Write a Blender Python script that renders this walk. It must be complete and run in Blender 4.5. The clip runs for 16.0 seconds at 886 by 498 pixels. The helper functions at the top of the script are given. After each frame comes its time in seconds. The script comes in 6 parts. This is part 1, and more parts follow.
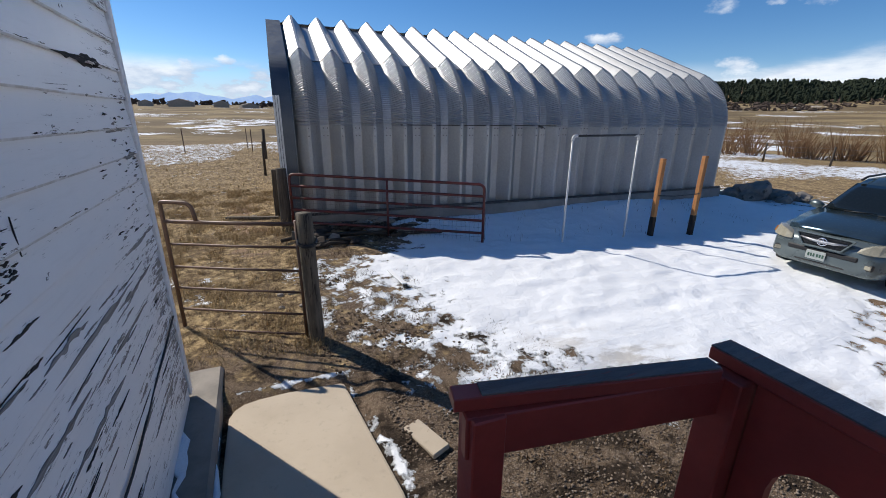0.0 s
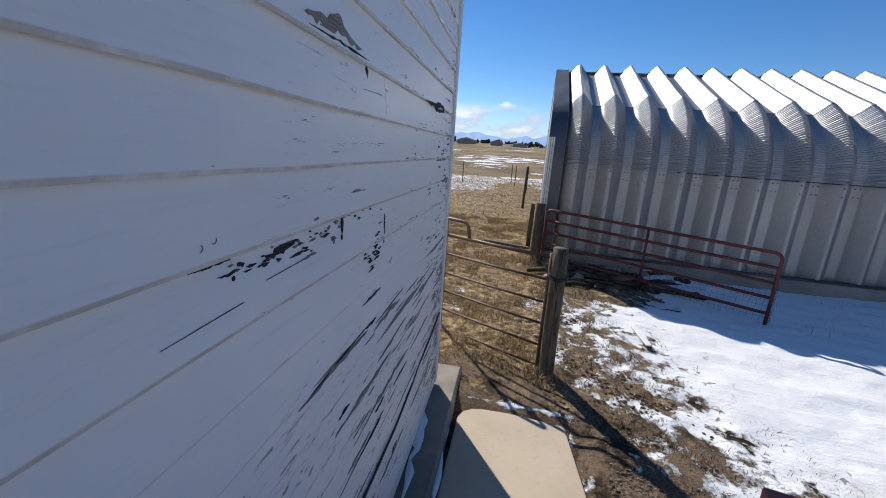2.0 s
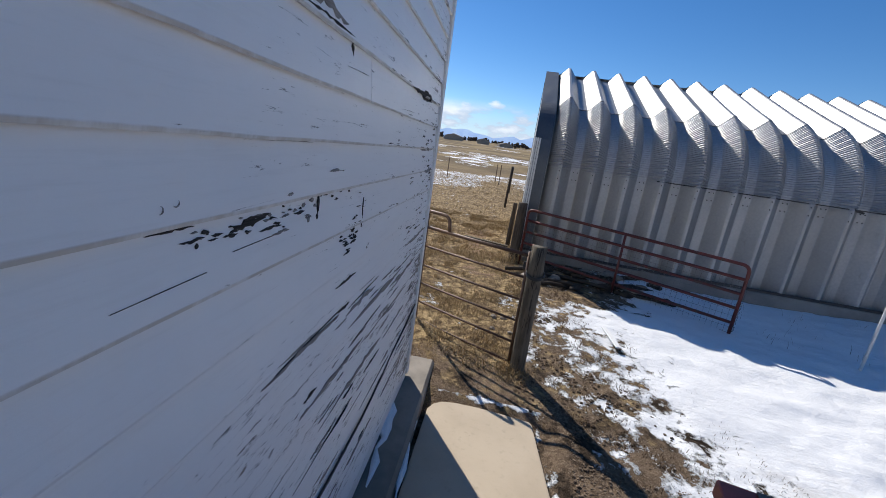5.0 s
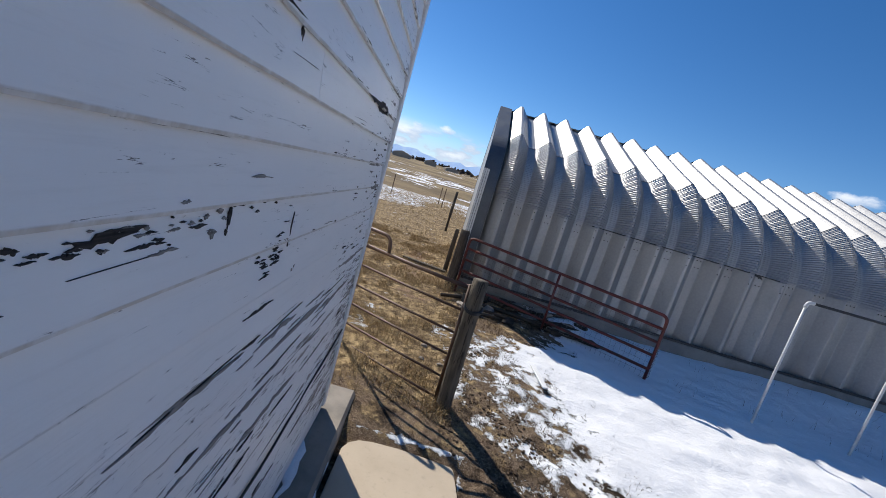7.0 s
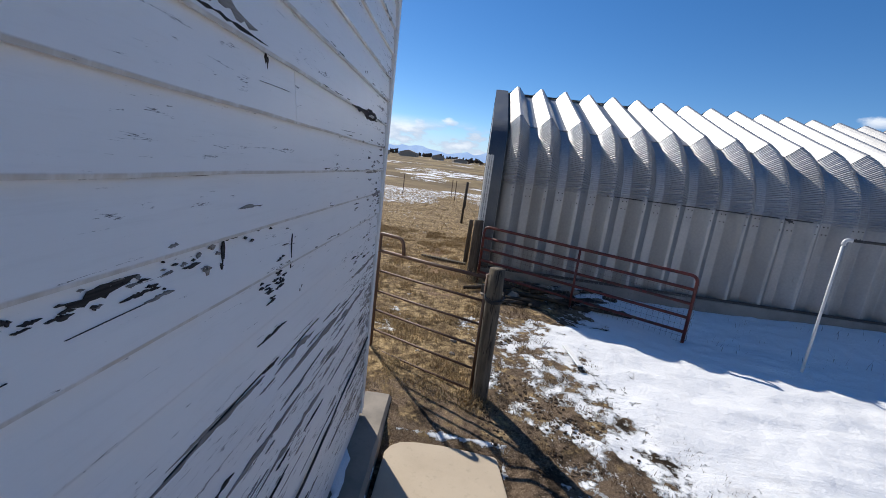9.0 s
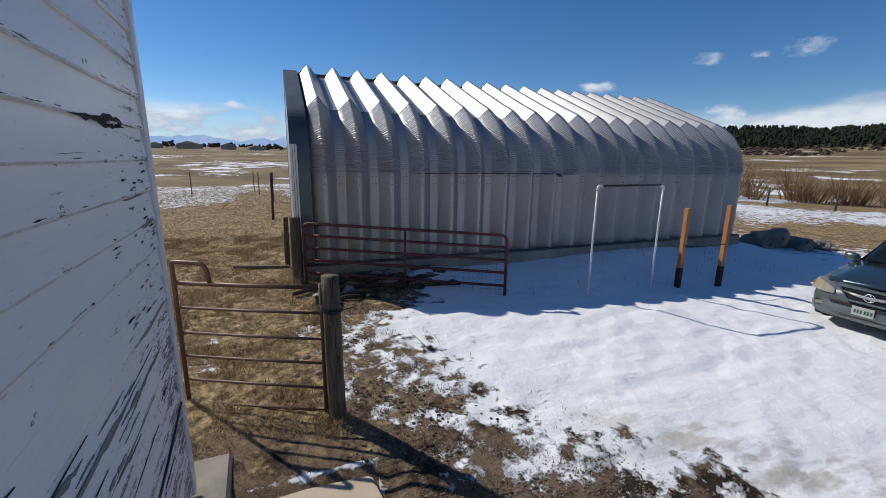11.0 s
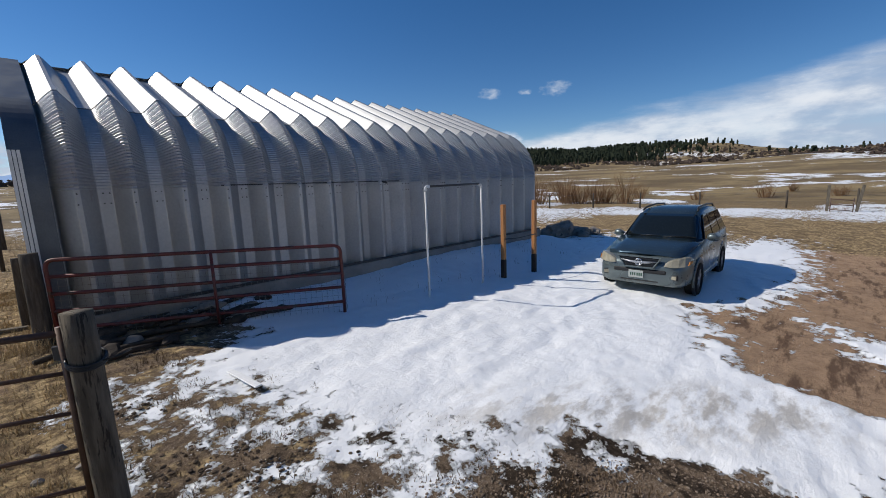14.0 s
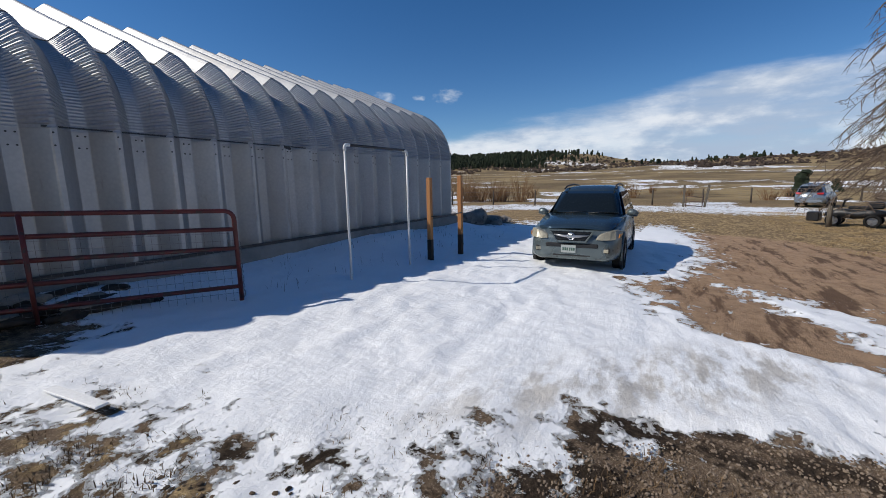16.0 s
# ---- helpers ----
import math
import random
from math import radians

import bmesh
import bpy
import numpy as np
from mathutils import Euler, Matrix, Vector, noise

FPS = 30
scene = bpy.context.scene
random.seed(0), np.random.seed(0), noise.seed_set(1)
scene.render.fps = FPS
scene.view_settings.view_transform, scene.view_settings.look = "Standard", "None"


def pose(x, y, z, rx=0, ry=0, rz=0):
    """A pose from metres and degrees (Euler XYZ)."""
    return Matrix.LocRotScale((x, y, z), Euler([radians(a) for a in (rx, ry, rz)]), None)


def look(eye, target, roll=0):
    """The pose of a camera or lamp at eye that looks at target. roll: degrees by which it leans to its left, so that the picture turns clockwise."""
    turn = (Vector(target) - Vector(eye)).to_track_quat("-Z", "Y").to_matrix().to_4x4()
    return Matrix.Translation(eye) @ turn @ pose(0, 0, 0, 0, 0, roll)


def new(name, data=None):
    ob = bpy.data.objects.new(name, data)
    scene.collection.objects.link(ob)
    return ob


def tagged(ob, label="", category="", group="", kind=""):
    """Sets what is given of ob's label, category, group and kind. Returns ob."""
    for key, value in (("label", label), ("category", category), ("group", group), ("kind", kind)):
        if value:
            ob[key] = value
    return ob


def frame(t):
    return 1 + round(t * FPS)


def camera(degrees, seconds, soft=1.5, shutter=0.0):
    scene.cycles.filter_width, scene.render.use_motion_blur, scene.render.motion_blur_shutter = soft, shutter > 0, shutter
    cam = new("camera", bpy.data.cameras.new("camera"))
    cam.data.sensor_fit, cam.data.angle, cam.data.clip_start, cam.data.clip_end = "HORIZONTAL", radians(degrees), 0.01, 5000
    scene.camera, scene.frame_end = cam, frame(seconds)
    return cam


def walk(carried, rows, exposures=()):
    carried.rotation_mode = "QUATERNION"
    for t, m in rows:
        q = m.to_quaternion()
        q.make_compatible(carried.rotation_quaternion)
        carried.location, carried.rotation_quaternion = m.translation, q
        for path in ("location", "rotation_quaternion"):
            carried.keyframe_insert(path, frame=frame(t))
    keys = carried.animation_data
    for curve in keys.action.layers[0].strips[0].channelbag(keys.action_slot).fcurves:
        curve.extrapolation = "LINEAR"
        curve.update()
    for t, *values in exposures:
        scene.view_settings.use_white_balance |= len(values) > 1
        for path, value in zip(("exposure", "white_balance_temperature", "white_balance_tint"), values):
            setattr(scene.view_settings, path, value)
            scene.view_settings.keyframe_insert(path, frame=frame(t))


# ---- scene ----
cam = camera(95.4, 16.0, soft=0.9)
PATH = [
    (0, (0.557, 0.074, 2.338), (1.246, 1.847, 1.72), 0.7),
    (0.5, (0.389, 0.049, 2.318), (0.529, 1.922, 1.63), 5.0),
    (1, (0.264, -0.029, 2.323), (0.095, 1.861, 1.69), 6.4),
    (1.5, (0.302, -0.011, 2.348), (-0.065, 1.871, 1.78), 5.3),
    (2, (0.376, 0.037, 2.325), (-0.048, 1.931, 1.844), 4.0),
    (2.5, (0.437, 0.034, 2.31), (0.028, 1.943, 1.874), 3.2),
    (3, (0.426, 0.044, 2.299), (0.061, 1.956, 1.84), 5.9),
    (3.5, (0.389, 0.042, 2.365), (0.046, 1.947, 1.862), 7.5),
    (3.7, (0.407, 0.003, 2.334), (0.049, 1.9, 1.813), 7.9),
    (5.8, (0.382, 0.198, 2.29), (0.155, 2.144, 1.887), 8.8),
    (6, (0.438, 0.267, 2.299), (0.32, 2.234, 1.955), 8.4),
    (6.5, (0.422, 0.314, 2.333), (0.508, 2.287, 2.015), 9.9),
    (7, (0.309, 0.294, 2.299), (0.265, 2.264, 1.958), 16.5),
    (7.5, (0.342, 0.296, 2.304), (0.202, 2.256, 1.931), 15.3),
    (8, (0.424, 0.309, 2.31), (0.299, 2.255, 1.867), 12.2),
    (8.5, (0.423, 0.293, 2.305), (0.196, 2.231, 1.864), 11.0),
    (9, (0.39, 0.299, 2.337), (0.251, 2.255, 1.943), 7.3),
    (9.5, (0.423, 0.342, 2.356), (0.764, 2.27, 1.95), 1.4),
    (9.7, (0.411, 0.369, 2.357), (0.888, 2.261, 1.916), 0.9),
    (11.8, (0.361, 0.692, 2.575), (1.206, 2.463, 2.189), 1.2),
    (12, (0.403, 0.68, 2.597), (1.325, 2.42, 2.244), 1.1),
    (12.5, (0.485, 0.572, 2.534), (1.567, 2.228, 2.242), 0.5),
    (13, (0.536, 0.732, 2.488), (1.74, 2.303, 2.197), -0.1),
    (13.5, (0.586, 0.921, 2.428), (1.886, 2.406, 2.102), -0.7),
    (14, (0.58, 1.086, 2.091), (1.982, 2.476, 1.77), -2.0),
    (14.5, (0.561, 1.457, 1.807), (2.087, 2.706, 1.47), -3.2),
    (15, (0.699, 1.731, 1.607), (2.333, 2.826, 1.247), -4.5),
    (15.5, (0.873, 1.92, 1.429), (2.63, 2.802, 1.061), -3.8),
    (16, (1.022, 2.152, 1.432), (2.729, 3.145, 1.115), -1.0),
]
walk(cam, [(t, look(*p)) for t, *p in PATH], [(0, 0.28), (0.5, 0.42), (1.5, 0.36), (3.5, 0.32), (7, 0.36), (9.0, 0.32), (9.7, 0.16), (11.8, 0.0), (16, 0.02)])

# ---- world, sun, exposure ----
SUN_TO = Vector((-0.60, 0.785, 0.835)).normalized()
SUN_EL = math.asin(SUN_TO.z)
SUN_ROT = math.atan2(SUN_TO.x, SUN_TO.y)
sun_data = bpy.data.lights.new("sun", "SUN")
sun_data.energy, sun_data.angle, sun_data.color = 4.1, radians(0.53), (1.0, 0.95, 0.87)
sun = new("sun", sun_data)
sun.matrix_world = look((0, 0, 60), Vector((0, 0, 60)) - SUN_TO)

world = bpy.data.worlds.new("sky")
scene.world = world
world.use_nodes = True
WN, WL = world.node_tree.nodes, world.node_tree.links
WN.clear()


def wnode(kind, **sets):
    n = WN.new(kind)
    for k, v in sets.items():
        n.inputs[k].default_value = v
    return n


def wmath(op, a, b=None, c=None):
    n = WN.new("ShaderNodeMath")
    n.operation = op
    for i, v in enumerate((a, b, c)):
        if v is None:
            continue
        if isinstance(v, (int, float)):
            n.inputs[i].default_value = v
        else:
            WL.new(v, n.inputs[i])
    return n.outputs[0]


def wstep(v, lo, hi, a=0.0, b=1.0):
    n = WN.new("ShaderNodeMapRange")
    n.interpolation_type = "SMOOTHSTEP"
    for k, x in zip(("Value", "From Min", "From Max", "To Min", "To Max"), (v, lo, hi, a, b)):
        if isinstance(x, (int, float)):
            n.inputs[k].default_value = x
        else:
            WL.new(x, n.inputs[k])
    return n.outputs[0]


sky = WN.new("ShaderNodeTexSky")
sky.sky_type = "NISHITA"
sky.sun_disc = False
sky.sun_elevation, sky.sun_rotation = SUN_EL, SUN_ROT
sky.altitude, sky.air_density, sky.dust_density, sky.ozone_density = 2100, 1.0, 0.25, 2.2
hue = WN.new("ShaderNodeHueSaturation")
hue.inputs["Saturation"].default_value = 1.3
hue.inputs["Hue"].default_value = 0.504
WL.new(sky.outputs[0], hue.inputs["Color"])
coord = WN.new("ShaderNodeTexCoord")
split = WN.new("ShaderNodeSeparateXYZ")
WL.new(coord.outputs["Generated"], split.inputs[0])
dx, dy, dz = split.outputs
# low cumulus over the mountains and a long bank of cloud to the east
cmap = WN.new("ShaderNodeMapping")
cmap.inputs["Scale"].default_value = (5.5, 5.5, 15)
WL.new(coord.outputs["Generated"], cmap.inputs["Vector"])
puff = wnode("ShaderNodeTexNoise", Scale=1.0, Detail=8.0, Roughness=0.58)
WL.new(cmap.outputs[0], puff.inputs["Vector"])
low = wmath("MULTIPLY", wstep(puff.outputs[0], 0.36, 0.46), wmath("MULTIPLY", wstep(dz, 0.012, 0.035), wstep(dz, 0.075, 0.115, 1.0, 0.0)))
low = wmath("MULTIPLY", low, wstep(dy, 0.45, 0.8))
base_haze = wmath("MULTIPLY", wstep(dz, 0.05, 0.10, 0.8, 0.0), wstep(puff.outputs[0], 0.3, 0.6, 0.5, 1.0))
bmap = WN.new("ShaderNodeMapping")
bmap.inputs["Scale"].default_value = (2.2, 2.2, 11)
WL.new(coord.outputs["Generated"], bmap.inputs["Vector"])
wisp = wnode("ShaderNodeTexNoise", Scale=1.3, Detail=9.0, Roughness=0.6)
WL.new(bmap.outputs[0], wisp.inputs["Vector"])
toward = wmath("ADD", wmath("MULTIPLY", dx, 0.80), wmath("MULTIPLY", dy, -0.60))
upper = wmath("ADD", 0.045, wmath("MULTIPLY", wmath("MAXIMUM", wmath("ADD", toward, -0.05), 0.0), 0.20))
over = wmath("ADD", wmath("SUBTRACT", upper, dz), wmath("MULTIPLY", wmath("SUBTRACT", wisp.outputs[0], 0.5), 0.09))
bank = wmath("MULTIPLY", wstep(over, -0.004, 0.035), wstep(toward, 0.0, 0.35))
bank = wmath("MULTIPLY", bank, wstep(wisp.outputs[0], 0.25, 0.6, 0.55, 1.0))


def lone_puff(px, py, pz, wide, high):
    """A small fair-weather cloud in one direction of the sky."""
    across = wmath("DIVIDE", wmath("SUBTRACT", wmath("MULTIPLY", dx, py), wmath("MULTIPLY", dy, px)), wide)
    rise = wmath("DIVIDE", wmath("SUBTRACT", dz, pz), high)
    far = wmath("ADD", wmath("MULTIPLY", across, across), wmath("MULTIPLY", rise, rise))
    body = wmath("ADD", wmath("SUBTRACT", 0.75, far), wmath("MULTIPLY", wmath("SUBTRACT", puff_fine.outputs[0], 0.5), 3.2))
    ahead = wstep(wmath("ADD", wmath("MULTIPLY", dx, px), wmath("MULTIPLY", dy, py)), 0.0, 0.2)
    return wmath("MULTIPLY", wstep(body, 0.0, 1.1, 0.0, 0.85), ahead)


fmap = WN.new("ShaderNodeMapping")
fmap.inputs["Scale"].default_value = (22, 22, 40)
WL.new(coord.outputs["Generated"], fmap.inputs["Vector"])
puff_fine = wnode("ShaderNodeTexNoise", Scale=1.0, Detail=7.0, Roughness=0.6)
WL.new(fmap.outputs[0], puff_fine.inputs["Vector"])
small = lone_puff(0.777, 0.598, 0.197, 0.030, 0.017)
for spot in ((0.854, 0.480, 0.203, 0.040, 0.020), (0.821, 0.534, 0.199, 0.018, 0.009), (0.645, 0.747, 0.159, 0.045, 0.013), (0.813, 0.575, 0.095, 0.050, 0.024), (-0.172, 0.982, 0.088, 0.05, 0.02), (-0.094, 0.991, 0.105, 0.03, 0.013)):
    small = wmath("MAXIMUM", small, lone_puff(*spot))
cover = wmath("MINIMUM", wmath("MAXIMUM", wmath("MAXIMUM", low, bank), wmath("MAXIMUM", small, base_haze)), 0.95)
shade = WN.new("ShaderNodeMix")
shade.data_type = "RGBA"
shade.inputs["A"].default_value, shade.inputs["B"].default_value = (4.2, 5.2, 6.8, 1), (8.2, 8.6, 9.2, 1)
WL.new(wstep(puff.outputs[0], 0.38, 0.6), shade.inputs["Factor"])
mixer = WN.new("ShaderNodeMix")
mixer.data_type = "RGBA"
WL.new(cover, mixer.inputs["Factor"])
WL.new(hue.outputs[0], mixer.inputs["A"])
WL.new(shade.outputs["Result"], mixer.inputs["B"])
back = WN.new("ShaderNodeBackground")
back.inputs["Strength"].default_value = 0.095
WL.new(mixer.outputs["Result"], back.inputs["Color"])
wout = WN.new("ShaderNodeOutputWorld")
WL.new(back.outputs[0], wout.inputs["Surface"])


# ---- materials ----
class Net:
    def __init__(self, name):
        self.mat = bpy.data.materials.new(name)
        self.mat.use_nodes = True
        self.n, self.l = self.mat.node_tree.nodes, self.mat.node_tree.links
        self.b = self.n["Principled BSDF"]

    def put(self, sock, v):
        if isinstance(v, (int, float)):
            sock.default_value = v
        elif isinstance(v, tuple):
            sock.default_value = (*v, 1) if len(v) == 3 and sock.type == "RGBA" else v
        else:
            self.l.new(v, sock)

    def vec(self, stretch=(1, 1, 1), vary=True):
        c = self.n.new("ShaderNodeTexCoord")
        out = c.outputs["Object"]
        if vary:
            info = self.n.new("ShaderNodeObjectInfo")
            m = self.n.new("ShaderNodeVectorMath")
            m.operation = "MULTIPLY_ADD"
            self.l.new(info.outputs["Random"], m.inputs[0])
            m.inputs[1].default_value = (17.3, 11.1, 7.7)
            self.l.new(out, m.inputs[2])
            out = m.outputs[0]
        mp = self.n.new("ShaderNodeMapping")
        mp.inputs["Scale"].default_value = stretch
        self.l.new(out, mp.inputs["Vector"])
        return mp.outputs[0]

    def noise(self, v, scale, detail=5.0, rough=0.6, warp=0.0):
        t = self.n.new("ShaderNodeTexNoise")
        self.l.new(v, t.inputs["Vector"])
        t.inputs["Scale"].default_value, t.inputs["Detail"].default_value = scale, detail
        t.inputs["Roughness"].default_value, t.inputs["Distortion"].default_value = rough, warp
        return t.outputs[0]

    def step(self, v, lo, hi, a=0.0, b=1.0):
        n = self.n.new("ShaderNodeMapRange")
        n.interpolation_type = "SMOOTHSTEP"
        for k, x in zip(("Value", "From Min", "From Max", "To Min", "To Max"), (v, lo, hi, a, b)):
            self.put(n.inputs[k], x)
        return n.outputs[0]

    def math(self, op, a, b=0.0):
        n = self.n.new("ShaderNodeMath")
        n.operation = op
        self.put(n.inputs[0], a)
        self.put(n.inputs[1], b)
        return n.outputs[0]

    def mix(self, f, a, b):
        n = self.n.new("ShaderNodeMix")
        n.data_type = "RGBA"
        self.put(n.inputs["Factor"], f)
        self.put(n.inputs["A"], a)
        self.put(n.inputs["B"], b)
        return n.outputs["Result"]

    def bump(self, h, strength=0.3, dist=0.01):
        n = self.n.new("ShaderNodeBump")
        n.inputs["Strength"].default_value, n.inputs["Distance"].default_value = strength, dist
        self.l.new(h, n.inputs["Height"])
        self.l.new(n.outputs[0], self.b.inputs["Normal"])

    def attr(self, name):
        a = self.n.new("ShaderNodeAttribute")
        a.attribute_name = name
        return a.outputs["Fac"]

    def done(self, color, rough=0.6, metal=0.0):
        self.put(self.b.inputs["Base Color"], color)
        self.put(self.b.inputs["Roughness"], rough)
        self.put(self.b.inputs["Metallic"], metal)
        return self.mat


def surf(name, a, b, scale=4.0, rough=0.6, metal=0.0, stretch=(1, 1, 1), grain=40.0, bump=0.2, dist=0.004, spot=None):
    """Two tones in broad patches, a fine grain with relief, and worn spots of a third tone."""
    k = Net(name)
    v = k.vec(stretch)
    big, fine = k.noise(v, scale, 4), k.noise(v, grain, 6, 0.7)
    col = k.mix(k.step(big, 0.3, 0.7), a, b)
    col = k.mix(k.math("MULTIPLY", k.step(fine, 0.35, 0.75), 0.35), col, tuple(0.62 * x for x in a))
    if spot:
        tone, sc, thr = spot
        col = k.mix(k.step(k.noise(v, sc, 7, 0.68), thr, thr + 0.06), col, tone)
    k.bump(fine, bump, dist)
    if rough >= 0.7:
        k.b.inputs["Specular IOR Level"].default_value = 0.15
    r = k.step(big, 0.2, 0.8, max(0.02, rough - 0.08), min(1, rough + 0.08))
    return k.done(col, r, metal)


def painted_siding():
    k = Net("peeling_white_paint")
    v0 = k.vec((1, 1, 1))
    hgt = k.attr("wear")
    lime = k.noise(v0, 2.2, 4)
    paint = k.mix(k.step(lime, 0.3, 0.7), (0.89, 0.89, 0.885), (0.925, 0.92, 0.91))
    paint = k.mix(k.step(k.noise(k.vec((6, 0.6, 9)), 5, 6, 0.7), 0.50, 0.72, 0.0, 0.30), paint, (0.78, 0.775, 0.76))
    long = k.noise(k.vec((4, 0.55, 10)), 2.6, 9, 0.66, 0.25)
    chip = k.noise(k.vec((4, 4.0, 22)), 2.8, 9, 0.68)
    patch = k.math("MULTIPLY", k.math("SUBTRACT", k.noise(v0, 1.7, 3), 0.5), 0.22)
    peel = k.math("ADD", k.math("ADD", k.math("MULTIPLY", long, 0.55), k.math("MULTIPLY", chip, 0.45)), k.math("ADD", patch, hgt))
    bare = k.step(peel, 0.612, 0.617)
    wood = k.mix(k.step(k.noise(k.vec((8, 1.0, 70)), 4, 7, 0.7), 0.3, 0.7), (0.20, 0.185, 0.17), (0.46, 0.44, 0.42))
    wood = k.mix(k.step(k.noise(k.vec((3, 0.8, 6)), 3, 4), 0.45, 0.65, 0.0, 0.6), wood, (0.36, 0.31, 0.26))
    # dark splits follow the grain where the paint has gone
    split = k.math("ABSOLUTE", k.math("SUBTRACT", k.noise(k.vec((3, 0.75, 13)), 2.2, 5, 0.6), 0.5))
    split = k.math("MULTIPLY", k.step(split, 0.003, 0.007, 1.0, 0.0), k.step(k.math("ADD", peel, k.math("MULTIPLY", chip, 0.15)), 0.60, 0.66))
    # near-black rim: shade under the lifted paint edges, put into the colour
    edge_shade = k.math("MULTIPLY", k.step(peel, 0.604, 0.612), k.step(peel, 0.618, 0.628, 1.0, 0.0))
    edge_shade = k.math("MULTIPLY", edge_shade, k.step(k.noise(k.vec((4, 6, 12)), 4, 4), 0.48, 0.58, 0.1, 0.95))
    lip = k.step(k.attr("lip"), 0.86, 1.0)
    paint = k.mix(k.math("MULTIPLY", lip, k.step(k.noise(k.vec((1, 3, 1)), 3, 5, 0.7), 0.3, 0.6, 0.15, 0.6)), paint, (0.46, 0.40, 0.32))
    col = k.mix(bare, paint, wood)
    col = k.mix(edge_shade, col, (0.05, 0.045, 0.042))
    col = k.mix(split, col, (0.025, 0.023, 0.022))
    h = k.math("ADD", k.math("MULTIPLY", bare, -0.9), k.math("MULTIPLY", k.noise(v0, 26, 6, 0.7), 0.35))
    h = k.math("ADD", h, k.math("MULTIPLY", k.noise(k.vec((6, 1, 22)), 6, 6, 0.7), 0.35))
    k.bump(k.math("SUBTRACT", h, split), 0.4, 0.004)
    return k.done(col, k.step(bare, 0, 1, 0.42, 0.85))


def earth():
    k = Net("yard_ground")
    v = k.vec(vary=False)
    snow_a, grass_a, drive_a, far_a = k.attr("snow"), k.attr("grass"), k.attr("drive"), k.attr("far")
    n1, n2, n3, n4 = k.noise(v, 0.7, 5), k.noise(v, 4.5, 8, 0.66), k.noise(v, 26, 6, 0.7), k.noise(v, 95, 4, 0.7)
    soil = k.mix(k.step(n1, 0.35, 0.65), (0.10, 0.068, 0.045), (0.20, 0.14, 0.092))
    soil = k.mix(k.step(n3, 0.42, 0.62), soil, (0.235, 0.168, 0.112))
    soil = k.mix(k.math("MULTIPLY", k.step(n4, 0.55, 0.62), 0.75), soil, (0.48, 0.38, 0.28))
    wet = k.step(k.noise(v, 1.2, 8, 0.66, 0.4), 0.50, 0.58, 0.0, 0.9)
    soil = k.mix(k.step(n2, 0.54, 0.64, 0.0, 0.75), soil, (0.026, 0.018, 0.013))
    soil = k.mix(wet, soil, k.mix(k.step(n3, 0.4, 0.66), (0.018, 0.013, 0.009), (0.06, 0.042, 0.029)))
    road = k.mix(k.step(n2, 0.35, 0.7), (0.44, 0.29, 0.18), (0.29, 0.185, 0.115))
    road = k.mix(k.math("MULTIPLY", k.step(n4, 0.56, 0.64), 0.5), road, (0.52, 0.42, 0.31))
    road = k.mix(k.step(k.noise(k.vec((0.5, 2.2, 1), False), 1.3, 7, 0.7), 0.50, 0.62, 0.0, 0.85), road, (0.11, 0.066, 0.043))
    road = k.mix(k.step(n3, 0.56, 0.68, 0.0, 0.5), road, (0.17, 0.11, 0.07))
    straw = k.mix(k.step(k.noise(v, 9, 7, 0.7), 0.38, 0.66), (0.12, 0.08, 0.045), (0.58, 0.42, 0.22))
    straw = k.mix(k.step(k.noise(v, 1.6, 7, 0.7), 0.48, 0.60, 0.0, 0.6), straw, (0.125, 0.082, 0.047))
    field = k.mix(k.step(k.noise(v, 0.05, 6, 0.6), 0.4, 0.62), (0.16, 0.115, 0.065), (0.31, 0.23, 0.12))
    field = k.mix(k.step(k.noise(v, 0.35, 6, 0.7), 0.5, 0.7, 0.0, 0.7), field, (0.085, 0.066, 0.043))
    col = k.mix(drive_a, soil, road)
    col = k.mix(k.step(k.math("ADD", grass_a, k.math("MULTIPLY", k.math("SUBTRACT", n2, 0.5), 0.9)), 0.4, 0.6), col, straw)
    col = k.mix(far_a, col, field)
    edge = k.math("ADD", k.math("MULTIPLY", k.math("SUBTRACT", k.noise(v, 3.1, 10, 0.70), 0.5), 2.7), k.math("MULTIPLY", k.math("SUBTRACT", n3, 0.5), 0.28))
    edge = k.math("MULTIPLY", edge, k.step(far_a, 0, 1, 1.0, 0.25))
    edge = k.math("ADD", edge, k.math("MULTIPLY", far_a, k.math("MULTIPLY", k.math("SUBTRACT", k.noise(v, 0.22, 8, 0.7), 0.5), 2.2)))
    sn = k.math("ADD", snow_a, edge)
    mask = k.step(sn, 0.482, 0.518)
    white = k.mix(k.step(n1, 0.3, 0.7), (0.90, 0.905, 0.91), (0.84, 0.85, 0.862))
    ice = k.attr("ice")
    slush = k.math("MULTIPLY", ice, k.step(k.noise(k.vec((1, 2.4, 1), False), 1.7, 7, 0.65), 0.43, 0.62))
    white = k.mix(slush, white, (0.50, 0.47, 0.43))
    white = k.mix(k.math("MULTIPLY", k.step(sn, 0.48, 0.60, 1.0, 0.0), 0.25), white, (0.66, 0.62, 0.58))
    h = k.math("ADD", k.math("MULTIPLY", n3, 0.6), k.math("MULTIPLY", n4, 0.35))
    h = k.math("ADD", k.math("MULTIPLY", h, k.step(mask, 0, 1, 1.0, 0.17)), k.math("MULTIPLY", k.step(sn, 0.44, 0.62), 0.9))
    h = k.math("ADD", h, k.math("MULTIPLY", n2, 0.5))
